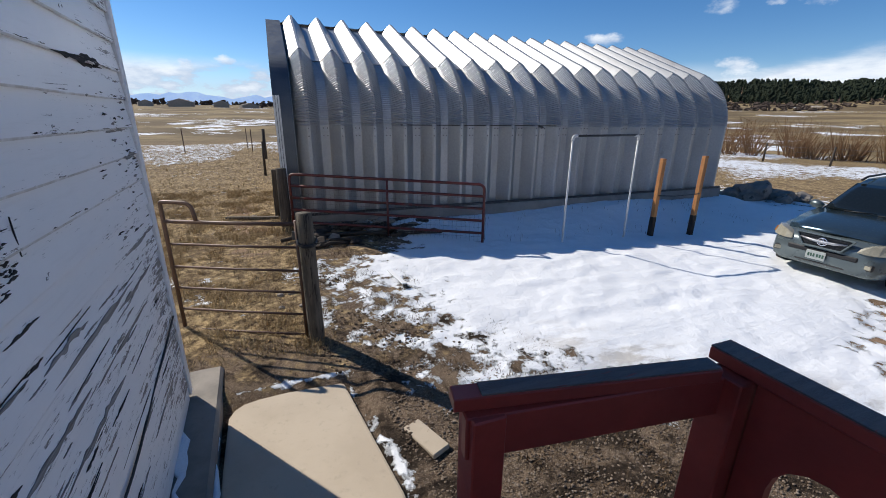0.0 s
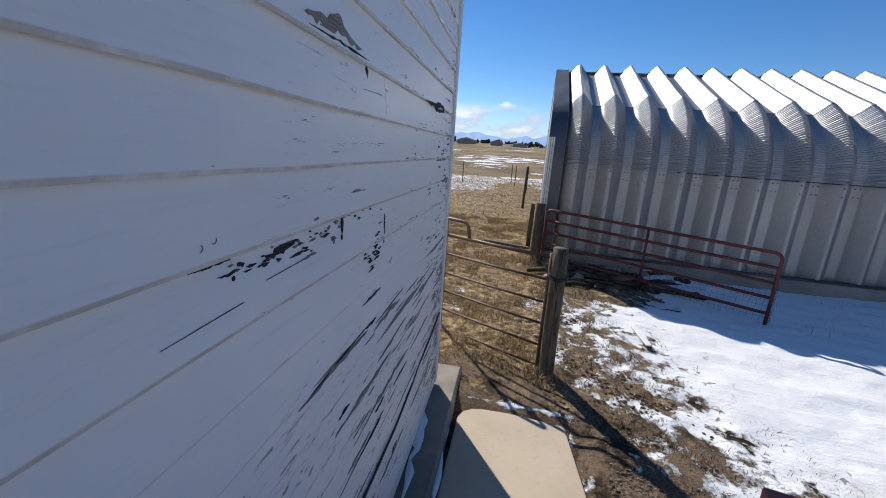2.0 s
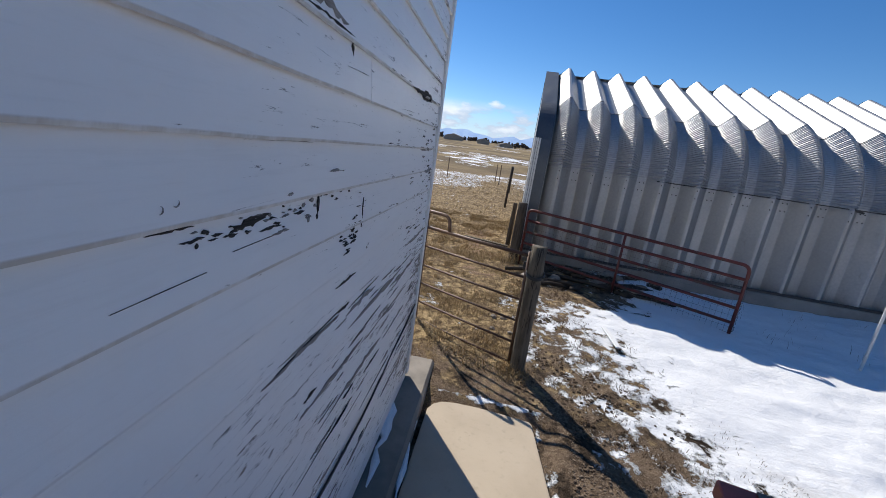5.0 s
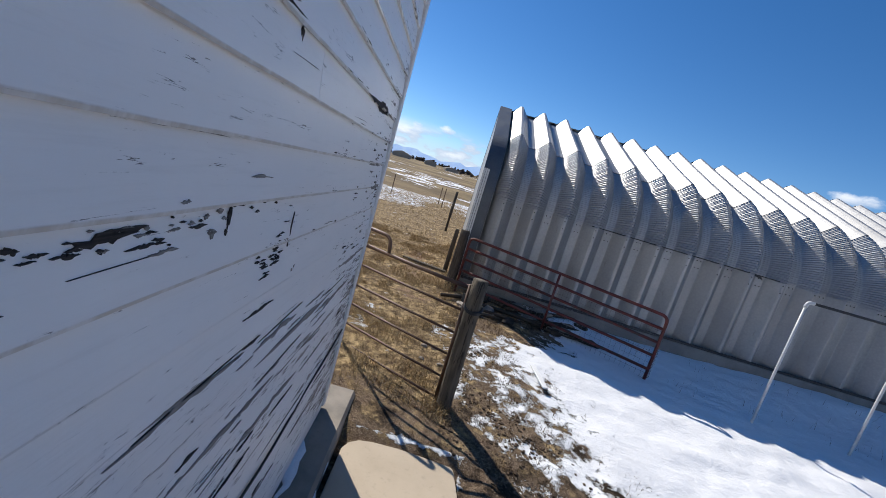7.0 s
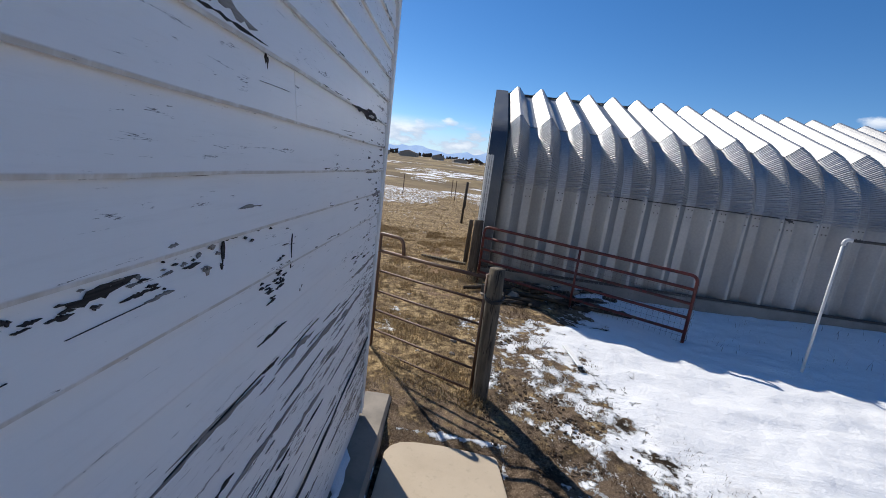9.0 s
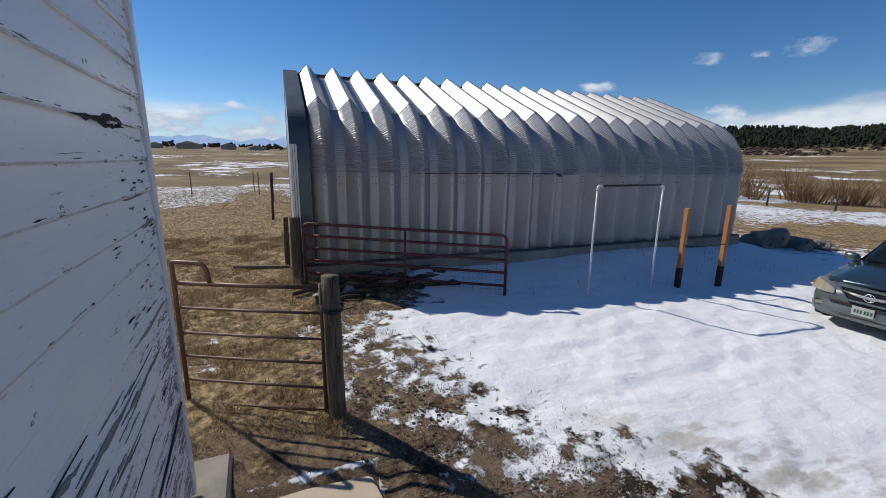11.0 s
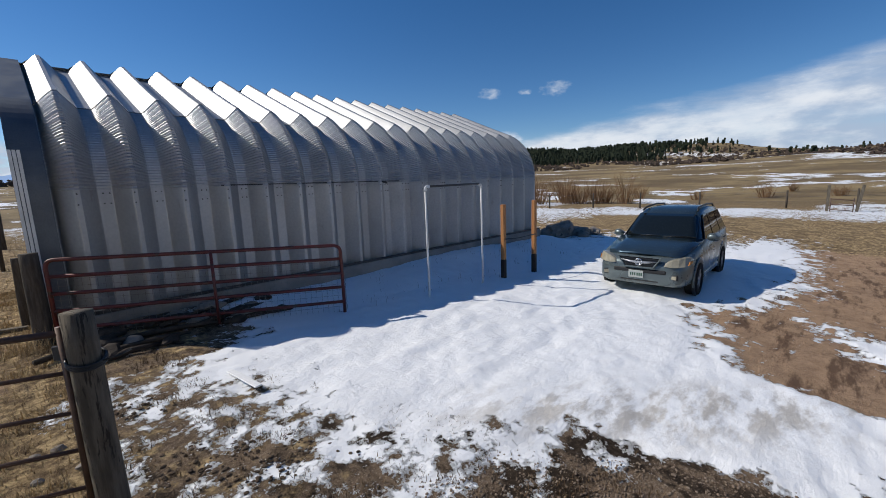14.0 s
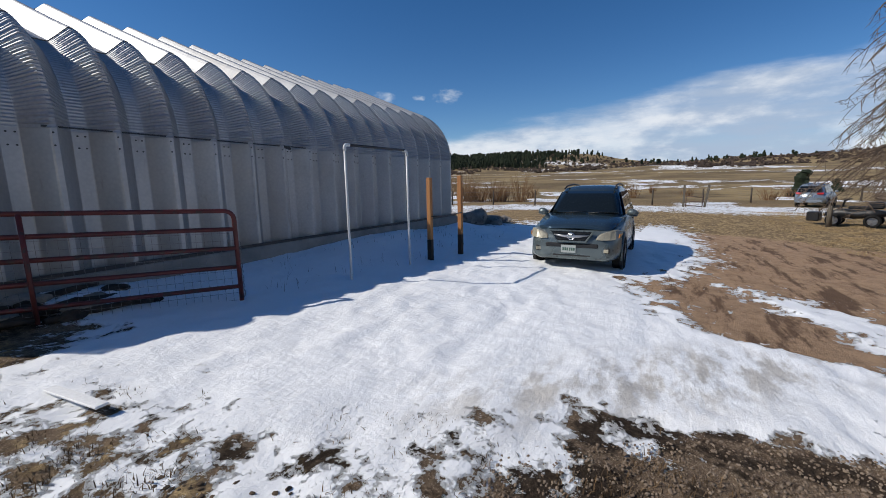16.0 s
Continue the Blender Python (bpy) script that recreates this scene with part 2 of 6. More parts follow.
    h = k.math("ADD", h, k.math("MULTIPLY", k.noise(k.vec((0.45, 2.0, 1), False), 1.5, 8, 0.64, 0.5), 0.5))
    k.bump(h, 0.95, 0.05)
    k.put(k.b.inputs["Specular IOR Level"], k.step(mask, 0, 1, 0.12, 0.35))
    return k.done(k.mix(mask, col, white), k.step(mask, 0, 1, 0.92, 0.5))


def concrete(name, a, b):
    k = Net(name)
    v = k.vec()
    n1, n2, n3 = k.noise(v, 1.8, 5), k.noise(v, 14, 7, 0.7), k.noise(v, 120, 4, 0.7)
    col = k.mix(k.step(n1, 0.35, 0.65), a, b)
    col = k.mix(k.step(n2, 0.55, 0.72, 0.0, 0.4), col, tuple(0.6 * x for x in a))
    col = k.mix(k.step(n3, 0.62, 0.7, 0.0, 0.3), col, tuple(0.5 * x for x in b))
    k.bump(k.math("ADD", n2, n3), 0.3, 0.003)
    return k.done(col, 0.85)


def galvanised():
    k = Net("galvanised_steel")
    v = k.vec()
    sp = k.n.new("ShaderNodeTexVoronoi")
    sp.inputs["Scale"].default_value = 22
    k.l.new(v, sp.inputs["Vector"])
    n1, n2 = k.noise(v, 1.1, 5), k.noise(k.vec((1, 1, 0.25)), 9, 6, 0.65)
    col = k.mix(sp.outputs["Distance"], (0.50, 0.50, 0.495), (0.415, 0.42, 0.425))
    col = k.mix(k.step(n1, 0.45, 0.7, 0, 0.5), col, (0.36, 0.355, 0.345))
    col = k.mix(k.step(n2, 0.6, 0.72, 0, 0.5), col, (0.32, 0.295, 0.26))
    info = k.n.new("ShaderNodeObjectInfo")
    col = k.mix(k.step(info.outputs["Random"], 0.0, 1.0, 0.0, 0.30), col, (0.27, 0.26, 0.245))
    k.bump(n1, 0.15, 0.02)
    return k.done(col, k.step(n2, 0.3, 0.7, 0.42, 0.54), 0.72)


M = {
    "ground": earth(), "siding": painted_siding(), "steel": galvanised(),
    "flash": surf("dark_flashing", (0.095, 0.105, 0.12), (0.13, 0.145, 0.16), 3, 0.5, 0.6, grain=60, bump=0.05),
    "trim": surf("white_trim_paint", (0.80, 0.80, 0.79), (0.86, 0.86, 0.85), 3, 0.5, spot=((0.3, 0.28, 0.26), 9, 0.70)),
    "bare": surf("weathered_bare_wood", (0.20, 0.185, 0.17), (0.42, 0.40, 0.38), 5, 0.9, stretch=(6, 1, 30), grain=30, bump=0.5),
    # darker copy of the bare wood: splits, and shade inside deep patches
    "bareshade": surf("shaded_split_wood", (0.035, 0.032, 0.032), (0.085, 0.078, 0.073), 5, 0.9, stretch=(6, 1, 30), grain=30, bump=0.5),
    "seam": surf("dark_gap", (0.02, 0.02, 0.02), (0.035, 0.033, 0.03), 5, 0.9),
    "footing": concrete("old_footing_concrete", (0.30, 0.26, 0.215), (0.19, 0.168, 0.14)),
    "pad": concrete("tan_walk_concrete", (0.52, 0.43, 0.32), (0.46, 0.375, 0.275)),
    "hutbase": concrete("hut_curb_concrete", (0.30, 0.275, 0.24), (0.21, 0.195, 0.175)),
    "snow": surf("drifted_snow", (0.86, 0.87, 0.88), (0.80, 0.81, 0.83), 3, 0.55, grain=60, bump=0.4),
    "red": surf("barn_red_deck_paint", (0.34, 0.05, 0.036), (0.25, 0.036, 0.027), 4, 0.5, stretch=(1, 1, 1), grain=30, spot=((0.10, 0.08, 0.07), 14, 0.69)),
    "cap": surf("worn_dark_rail_cap", (0.085, 0.065, 0.06), (0.16, 0.13, 0.12), 5, 0.55, stretch=(1.2, 9, 9), grain=30, bump=0.5, spot=((0.20, 0.05, 0.04), 6, 0.60)),
    "post": surf("weathered_grey_post", (0.10, 0.085, 0.066), (0.185, 0.158, 0.122), 4, 0.9, stretch=(7, 7, 0.8), grain=22, bump=0.7, dist=0.008, spot=((0.05, 0.041, 0.034), 5, 0.56)),
    "postdark": surf("dark_weathered_post", (0.06, 0.048, 0.038), (0.12, 0.10, 0.08), 4, 0.9, stretch=(7, 7, 0.8), grain=22, bump=0.7, dist=0.008),
    "plank": surf("grey_plank", (0.30, 0.26, 0.21), (0.42, 0.37, 0.31), 4, 0.85, stretch=(1, 8, 8), grain=25, bump=0.5),
    "rust": surf("rusty_red_tube", (0.13, 0.022, 0.018), (0.085, 0.02, 0.017), 5, 0.5, 0.1, grain=60, spot=((0.06, 0.032, 0.024), 8, 0.56)),
    "brown": surf("rusty_brown_tube", (0.085, 0.05, 0.036), (0.13, 0.075, 0.05), 6, 0.55, 0.25, grain=60, spot=((0.22, 0.16, 0.13), 22, 0.70)),
    "wire": surf("dull_wire", (0.25, 0.25, 0.25), (0.14, 0.12, 0.11), 8, 0.5, 0.6),
    "darkwire": surf("black_strap", (0.02, 0.02, 0.02), (0.035, 0.035, 0.035), 8, 0.5),
    "pipe": surf("white_pipe_paint", (0.70, 0.70, 0.69), (0.62, 0.62, 0.60), 6, 0.35, spot=((0.3, 0.25, 0.2), 15, 0.70)),
    "pipedark": surf("black_pipe", (0.02, 0.02, 0.022), (0.035, 0.035, 0.037), 6, 0.4),
    "orange": surf("orange_brown_post_paint", (0.44, 0.20, 0.065), (0.36, 0.15, 0.05), 3, 0.6, stretch=(6, 6, 1), grain=30, bump=0.4, spot=((0.24, 0.12, 0.06), 7, 0.62)),
    "tar": surf("dark_post_foot", (0.035, 0.028, 0.024), (0.06, 0.045, 0.036), 5, 0.7),
    "rock": surf("field_rock", (0.22, 0.19, 0.16), (0.33, 0.29, 0.245), 3, 0.9, grain=18, bump=0.8, dist=0.02, spot=((0.10, 0.09, 0.075), 5, 0.58)),
    "debris": surf("dark_wet_debris", (0.035, 0.028, 0.023), (0.075, 0.06, 0.048), 6, 0.8, grain=20, bump=0.8, dist=0.02),
    "clod": surf("soil_clod", (0.075, 0.053, 0.037), (0.13, 0.095, 0.066), 6, 0.95, grain=30, bump=0.6),
    "gravel": surf("tan_gravel", (0.15, 0.108, 0.078), (0.30, 0.235, 0.175), 9, 0.95, grain=40, bump=0.4),
    "straw": surf("dry_straw", (0.52, 0.39, 0.21), (0.33, 0.23, 0.12), 6, 0.9),
    "weed": surf("dry_weed", (0.26, 0.17, 0.09), (0.13, 0.085, 0.05), 6, 0.9),
    "bark": surf("dead_conifer_bark", (0.17, 0.13, 0.10), (0.26, 0.205, 0.16), 3, 0.95, stretch=(5, 5, 1), grain=14, bump=0.9, dist=0.03),
    "twig": surf("bare_twigs", (0.13, 0.095, 0.07), (0.19, 0.14, 0.10), 5, 0.95),
    "willow": surf("russet_willow_twigs", (0.21, 0.12, 0.065), (0.28, 0.165, 0.085), 3, 0.95),
    "pine": surf("far_pine", (0.014, 0.022, 0.014), (0.03, 0.036, 0.02), 0.2, 0.95),
    "scrub": surf("far_scrub", (0.10, 0.073, 0.058), (0.06, 0.046, 0.038), 0.2, 0.95),
    "paintcar": surf("grey_green_metallic_paint", (0.15, 0.18, 0.182), (0.125, 0.155, 0.16), 2, 0.28, 0.5, grain=200, bump=0.02, spot=((0.30, 0.29, 0.27), 3.0, 0.66)),
    # hood and cabin paint: the blue sheen on them is put into the colour
    "hood": surf("blue_sheen_metallic_paint", (0.05, 0.085, 0.115), (0.06, 0.095, 0.125), 2, 0.16, 0.6, grain=200, bump=0.02),
    "silver": surf("silver_metallic_paint", (0.30, 0.34, 0.38), (0.33, 0.37, 0.41), 2, 0.25, 0.6, grain=200, bump=0.02),
    "blackpl": surf("black_plastic", (0.010, 0.010, 0.011), (0.017, 0.017, 0.018), 6, 0.45),
    "tyre": surf("tyre_rubber", (0.012, 0.012, 0.012), (0.02, 0.019, 0.018), 9, 0.85, grain=60),
    "alloy": surf("alloy_rim", (0.45, 0.45, 0.46), (0.36, 0.36, 0.37), 6, 0.35, 0.85),
    "chrome": surf("chrome", (0.75, 0.75, 0.76), (0.68, 0.68, 0.7), 4, 0.15, 1.0, bump=0.02),
    "lens": surf("cloudy_headlight", (0.27, 0.25, 0.19), (0.36, 0.33, 0.25), 9, 0.16, 0.1, bump=0.02),
    "amber": surf("amber_lens", (0.5, 0.2, 0.04), (0.42, 0.17, 0.05), 9, 0.2),
    "redlens": surf("red_lens", (0.45, 0.03, 0.03), (0.35, 0.02, 0.02), 9, 0.2),
    "plate": surf("licence_plate", (0.42, 0.44, 0.42), (0.36, 0.39, 0.37), 9, 0.45),
    "ink": surf("dark_green_lettering", (0.03, 0.09, 0.06), (0.05, 0.10, 0.07), 9, 0.5),
    # distance haze is put into the mountains' pale blue
    "mount": surf("glowing_haze_mountains", (0.34, 0.47, 0.70), (0.55, 0.64, 0.78), 0.006, 1.0, grain=0.01, bump=0.0),
    "seat": surf("grey_seat_cloth", (0.07, 0.07, 0.075), (0.10, 0.10, 0.1), 8, 0.9),
    "roofing": surf("grey_shingles", (0.12, 0.12, 0.12), (0.17, 0.165, 0.16), 3, 0.9),
}
for key, dark in (("straw", (0.30, 0.21, 0.11)), ("weed", (0.07, 0.046, 0.028))):
    mt = M[key].node_tree
    isle, vary = mt.nodes.new("ShaderNodeNewGeometry"), mt.nodes.new("ShaderNodeMix")
    vary.data_type = "RGBA"
    mt.links.new(isle.outputs["Random Per Island"], vary.inputs["Factor"])
    vary.inputs["A"].default_value = (*dark, 1)
    base_in = mt.nodes["Principled BSDF"].inputs["Base Color"]
    mt.links.new(base_in.links[0].from_socket, vary.inputs["B"])
    mt.links.new(vary.outputs["Result"], base_in)
GL = Net("tinted_car_glass")
M["glass"] = GL.done((0.008, 0.011, 0.012), 0.03)
GL.b.inputs["Specular IOR Level"].default_value = 0.5
# the backlit range is brightened by a blue glow of its own, as haze
HAZE_GLOW = M["mount"].node_tree.nodes["Principled BSDF"]
HAZE_GLOW.inputs["Emission Color"].default_value = (0.36, 0.50, 0.74, 1)
HAZE_GLOW.inputs["Emission Strength"].default_value = 0.45


# ---- building helpers ----
def finish(name, bm, material, smooth=False):
    me = bpy.data.meshes.new(name)
    bm.to_mesh(me)
    bm.free()
    me.materials.append(material)
    if smooth:
        me.shade_smooth()
    return me


def thing(name, at=(0, 0, 0), turn=0.0, label="", category="", group="", kind=""):
    ob = new(name)
    ob.matrix_basis = pose(*at, 0, 0, turn)
    ob.empty_display_size = 0.1
    return tagged(ob, label, category, group, kind)


def part(name, bm, material, parent, label="", smooth=False, kind=""):
    ob = new(name, finish(name, bm, material, smooth))
    ob.parent = parent
    return tagged(ob, label, kind=kind)


def solo(name, bm, material, label="", category="", group="", kind="", smooth=False, at=None, turn=0.0):
    ob = new(name, finish(name, bm, material, smooth))
    if at:
        ob.matrix_basis = pose(*at, 0, 0, turn)
    return tagged(ob, label, category, group, kind)


def box(bm, c, size, turn=None, bevel=0.0):
    m = Matrix.Translation(c) @ (turn.to_4x4() if turn else Matrix()) @ Matrix.Diagonal((*size, 1))
    made = bmesh.ops.create_cube(bm, size=1.0, matrix=m)
    if bevel:
        edges = list({e for v in made["verts"] for e in v.link_edges})
        bmesh.ops.bevel(bm, geom=edges, offset=bevel, segments=1, affect="EDGES", clamp_overlap=True)
    return bm


def tube(bm, pts, radii, seg=8, cap=True):
    pts = [Vector(p) for p in pts]
    if isinstance(radii, (int, float)):
        radii = [radii] * len(pts)
    rings, side = [], None
    for i, p in enumerate(pts):
        d = (pts[min(i + 1, len(pts) - 1)] - pts[max(i - 1, 0)]).normalized()
        if side is None:
            side = d.orthogonal().normalized()
        side = (side - d * side.dot(d)).normalized()
        up = d.cross(side)
        rings.append([bm.verts.new(p + radii[i] * (math.cos(a) * side + math.sin(a) * up)) for a in (2 * math.pi * j / seg for j in range(seg))])
    for a, b in zip(rings, rings[1:]):
        for j in range(seg):
            bm.faces.new((a[j], a[(j + 1) % seg], b[(j + 1) % seg], b[j]))
    if cap:
        bm.faces.new(rings[0][::-1])
        bm.faces.new(rings[-1])
    return bm


def beam(bm, a, b, w, h, bevel=0.004):
    """A squared timber from a to b; w across, h high."""
    a, b = Vector(a), Vector(b)
    d = b - a
    x = d.normalized()
    up = Vector((0, 0, 1)) if abs(x.z) < 0.95 else Vector((0, 1, 0))
    y = up.cross(x).normalized()
    z = x.cross(y)
    rot = Matrix((x, y, z)).transposed()
    return box(bm, (a + b) / 2, (d.length, w, h), rot, bevel)


def prism(bm, outline, axis_from, axis_to, place):
    """A flat outline (2D points) pushed from one depth to another; place maps (u, v, depth) to a point."""
    a = [bm.verts.new(place(u, v, axis_from)) for u, v in outline]
    b = [bm.verts.new(place(u, v, axis_to)) for u, v in outline]
    n = len(outline)
    bm.faces.new(a)
    bm.faces.new(b[::-1])
    for i in range(n):
        bm.faces.new((a[i], b[i], b[(i + 1) % n], a[(i + 1) % n]))
    bmesh.ops.recalc_face_normals(bm, faces=bm.faces)
    return bm


def stone(bm, c, size, seed, cuts=2):
    rnd = random.Random(seed)
    off = Vector((rnd.uniform(0, 50), rnd.uniform(0, 50), rnd.uniform(0, 50)))
    made = bmesh.ops.create_icosphere(bm, subdivisions=cuts, radius=1.0)
    for v in made["verts"]:
        k = 1 + 0.45 * noise.noise(v.co * 1.3 + off) + 0.15 * noise.noise(v.co * 4 + off)
        v.co = Vector(c) + Vector((v.co.x * size[0] * k, v.co.y * size[1] * k, v.co.z * size[2] * k))
    return bm


# ---- the lie of the land ----
def smooth(v, a, b):
    t = np.clip((v - a) / (b - a), 0, 1)
    return t * t * (3 - 2 * t)


GRID = np.random.RandomState(5).rand(256, 256)


def vnoise(x, y):
    xi, yi = np.floor(x).astype(int), np.floor(y).astype(int)
    fx, fy = x - xi, y - yi
    fx, fy = fx * fx * (3 - 2 * fx), fy * fy * (3 - 2 * fy)
    g = lambda i, j: GRID[i % 256, j % 256]
    return (g(xi, yi) * (1 - fx) + g(xi + 1, yi) * fx) * (1 - fy) + (g(xi, yi + 1) * (1 - fx) + g(xi + 1, yi + 1) * fx) * fy


def fbm(x, y, octaves=4):
    s, a, t = 0, 1.0, 0
    for _ in range(octaves):
        s, t = s + a * vnoise(x, y), t + a
        x, y, a = x * 2.03 + 17.1, y * 2.03 + 5.7, a * 0.5
    return s / t


def height(x, y):
    x, y = np.asarray(x, float), np.asarray(y, float)
    z = -0.02 - 0.035 * np.clip(x - 1, 0, 7.5) + 0.06 * (np.clip(y, -4, 6.8) - 4.5)
    # a bank of drifted snow against the long wall of the hut
    bank = smooth(y, 6.9, 8.7) * smooth(x, 0.2, 1.5) * smooth(-x, -14.5, -13.2) * smooth(-y, -9.2, -8.7)
    z = z * (1 - bank) + bank * (0.17 + 0.06 * np.sin(x * 0.9))
    r = np.hypot(x, y)
    ang = np.degrees(np.arctan2(y, x))
    away = smooth(r, 12, 45)
    z = z * (1 - away) + away * (-0.7 + 0.6 * smooth(ang, 10, 70))
    rise = np.clip(r - 55, 0, 420) * (0.040 - 0.014 * smooth(ang, 60, 100)) + smooth(r, 400, 660) * (26 * smooth(ang, -2, 14) * smooth(-ang, -70, -50) + 13 * smooth(-ang, -8, 6) * smooth(ang, -80, -50))
    rise = rise - np.clip(r - 800, 0, 3000) * 0.03
    z = z + rise + away * smooth(r, 70, 500) * (fbm(x / 90, y / 90) - 0.5) * 9
    return z


def snow_cover(x, y):
    """How much of the ground snow covers: 1 deep, 0 bare."""
    edge = np.interp(y, (2.0, 2.9, 3.3, 4.0, 5.0, 6.0, 6.8, 7.2), (3.2, 2.55, 2.2, 1.98, 1.72, 1.35, 1.0, 0.9))
    a = np.where(x < edge, 0.505 + (x - edge) * 0.08 - 0.4 * smooth(edge - x, 0.85, 1.4), 0.505 + (x - edge) * 0.46)
    a = np.clip(a, -0.4, 1.35)
    # bare dirt below the yard, then the brown lane past the car
    south = np.interp(x, (2.2, 2.7, 3.3, 4.05, 4.25, 4.5, 5.2, 6.2, 6.45, 6.9, 7.3, 8.2, 8.9, 9.5, 11.0, 12.0, 14.0), (3.2, 2.95, 2.75, 2.2, 1.4, 0.6, -0.1, 0.0, 1.3, 1.9, 2.0, 2.5, 2.9, 2.2, 1.5, 1.4, 1.5))
    b = np.clip(0.5 + (y - south) * 0.62, -0.2, 1.35)
    s = np.minimum(a, b)
    s = np.where((x > 14) & (y > 3.2), np.minimum(s, 0.95 - 0.05 * (x - 14)), s)
    # streaks of snow left along the lane
    q = 0.55 * x - 0.84 * y + 0.25 * np.sin(x * 1.3)
    lane = 0.95 * np.exp(-((q - 4.35) / 0.65) ** 2) + 0.5 * np.exp(-((q - 5.5) / 0.22) ** 2) + 0.5 * np.exp(-((q - 6.9) / 0.3) ** 2)
    s = np.maximum(s, lane * smooth(x, 4.6, 5.6) * smooth(-x, -11.5, -8.0))
    meadow = smooth(-x, -0.7, 0.3) * smooth(y, 4.6, 5.4)
    s = s * (1 - meadow) + meadow * (0.05 + 0.32 * smooth(fbm(x * 0.8, y * 0.8, 3), 0.5, 0.75))
    litter = smooth(-x, -3.4, -2.4) * smooth(y, 6.35, 6.9)
    s = s * (1 - litter) + litter * np.clip(0.10 + 0.42 * smooth(x, 1.2, 3.0), 0, 1)
    r = np.hypot(x, y)
    far = smooth(r, 15, 24)
    ang = np.degrees(np.arctan2(y, x))
    band = fbm(r / 11 + 0.004 * ang, ang / 9 + r / 300, 4)
    wide = 0.62 * smooth(band, 0.46, 0.66) - 0.04
    wide = wide - 0.10 * smooth(ang, 70, 90) * smooth(-ang, -150, -130)
    lot = smooth(-y, -2.6, -1.2) * smooth(-x, -30, -24)
    wide = wide * (1 - lot) - 0.2 * lot
    near_hedge = smooth(r, 28, 33) * smooth(-r, -44, -38) * smooth(y, -14, -2) * smooth(x, 15, 25)
    wide = np.maximum(wide, near_hedge * (0.42 + 0.55 * fbm(x / 7, y / 3)))
    rim = np.exp(-(((x - 1.17 + 0.178 * (y - 2.14)) / 0.085) ** 2)) * smooth(y, 1.5, 2.0) * smooth(-y, -3.75, -3.4)
    rim = np.maximum(rim, np.exp(-(((y - 3.62) / 0.06) ** 2)) * smooth(x, -0.25, -0.1) * smooth(-x, -1.1, -0.85))
    s = np.maximum(s, rim * 0.58)
    house = smooth(-x, -1.5, -0.9) * smooth(-y, -4.4, -3.6)
    s = s * (1 - far) + wide * far
    house = house * (1 - np.minimum(1, rim * 1.6))
    return s * (1 - house) - 0.2 * house


def spread(lo, hi, step, reach, growth=1.13):
    core = list(np.arange(lo, hi + step / 2, step))
    out, d = [], step
    p = hi
    while p < reach:
        d *= growth
        p += d
        out.append(p)
    neg, d, p = [], step, lo
    while p > -reach:
        d *= growth
        p -= d
        neg.append(p)
    return np.array(neg[::-1] + core + out)


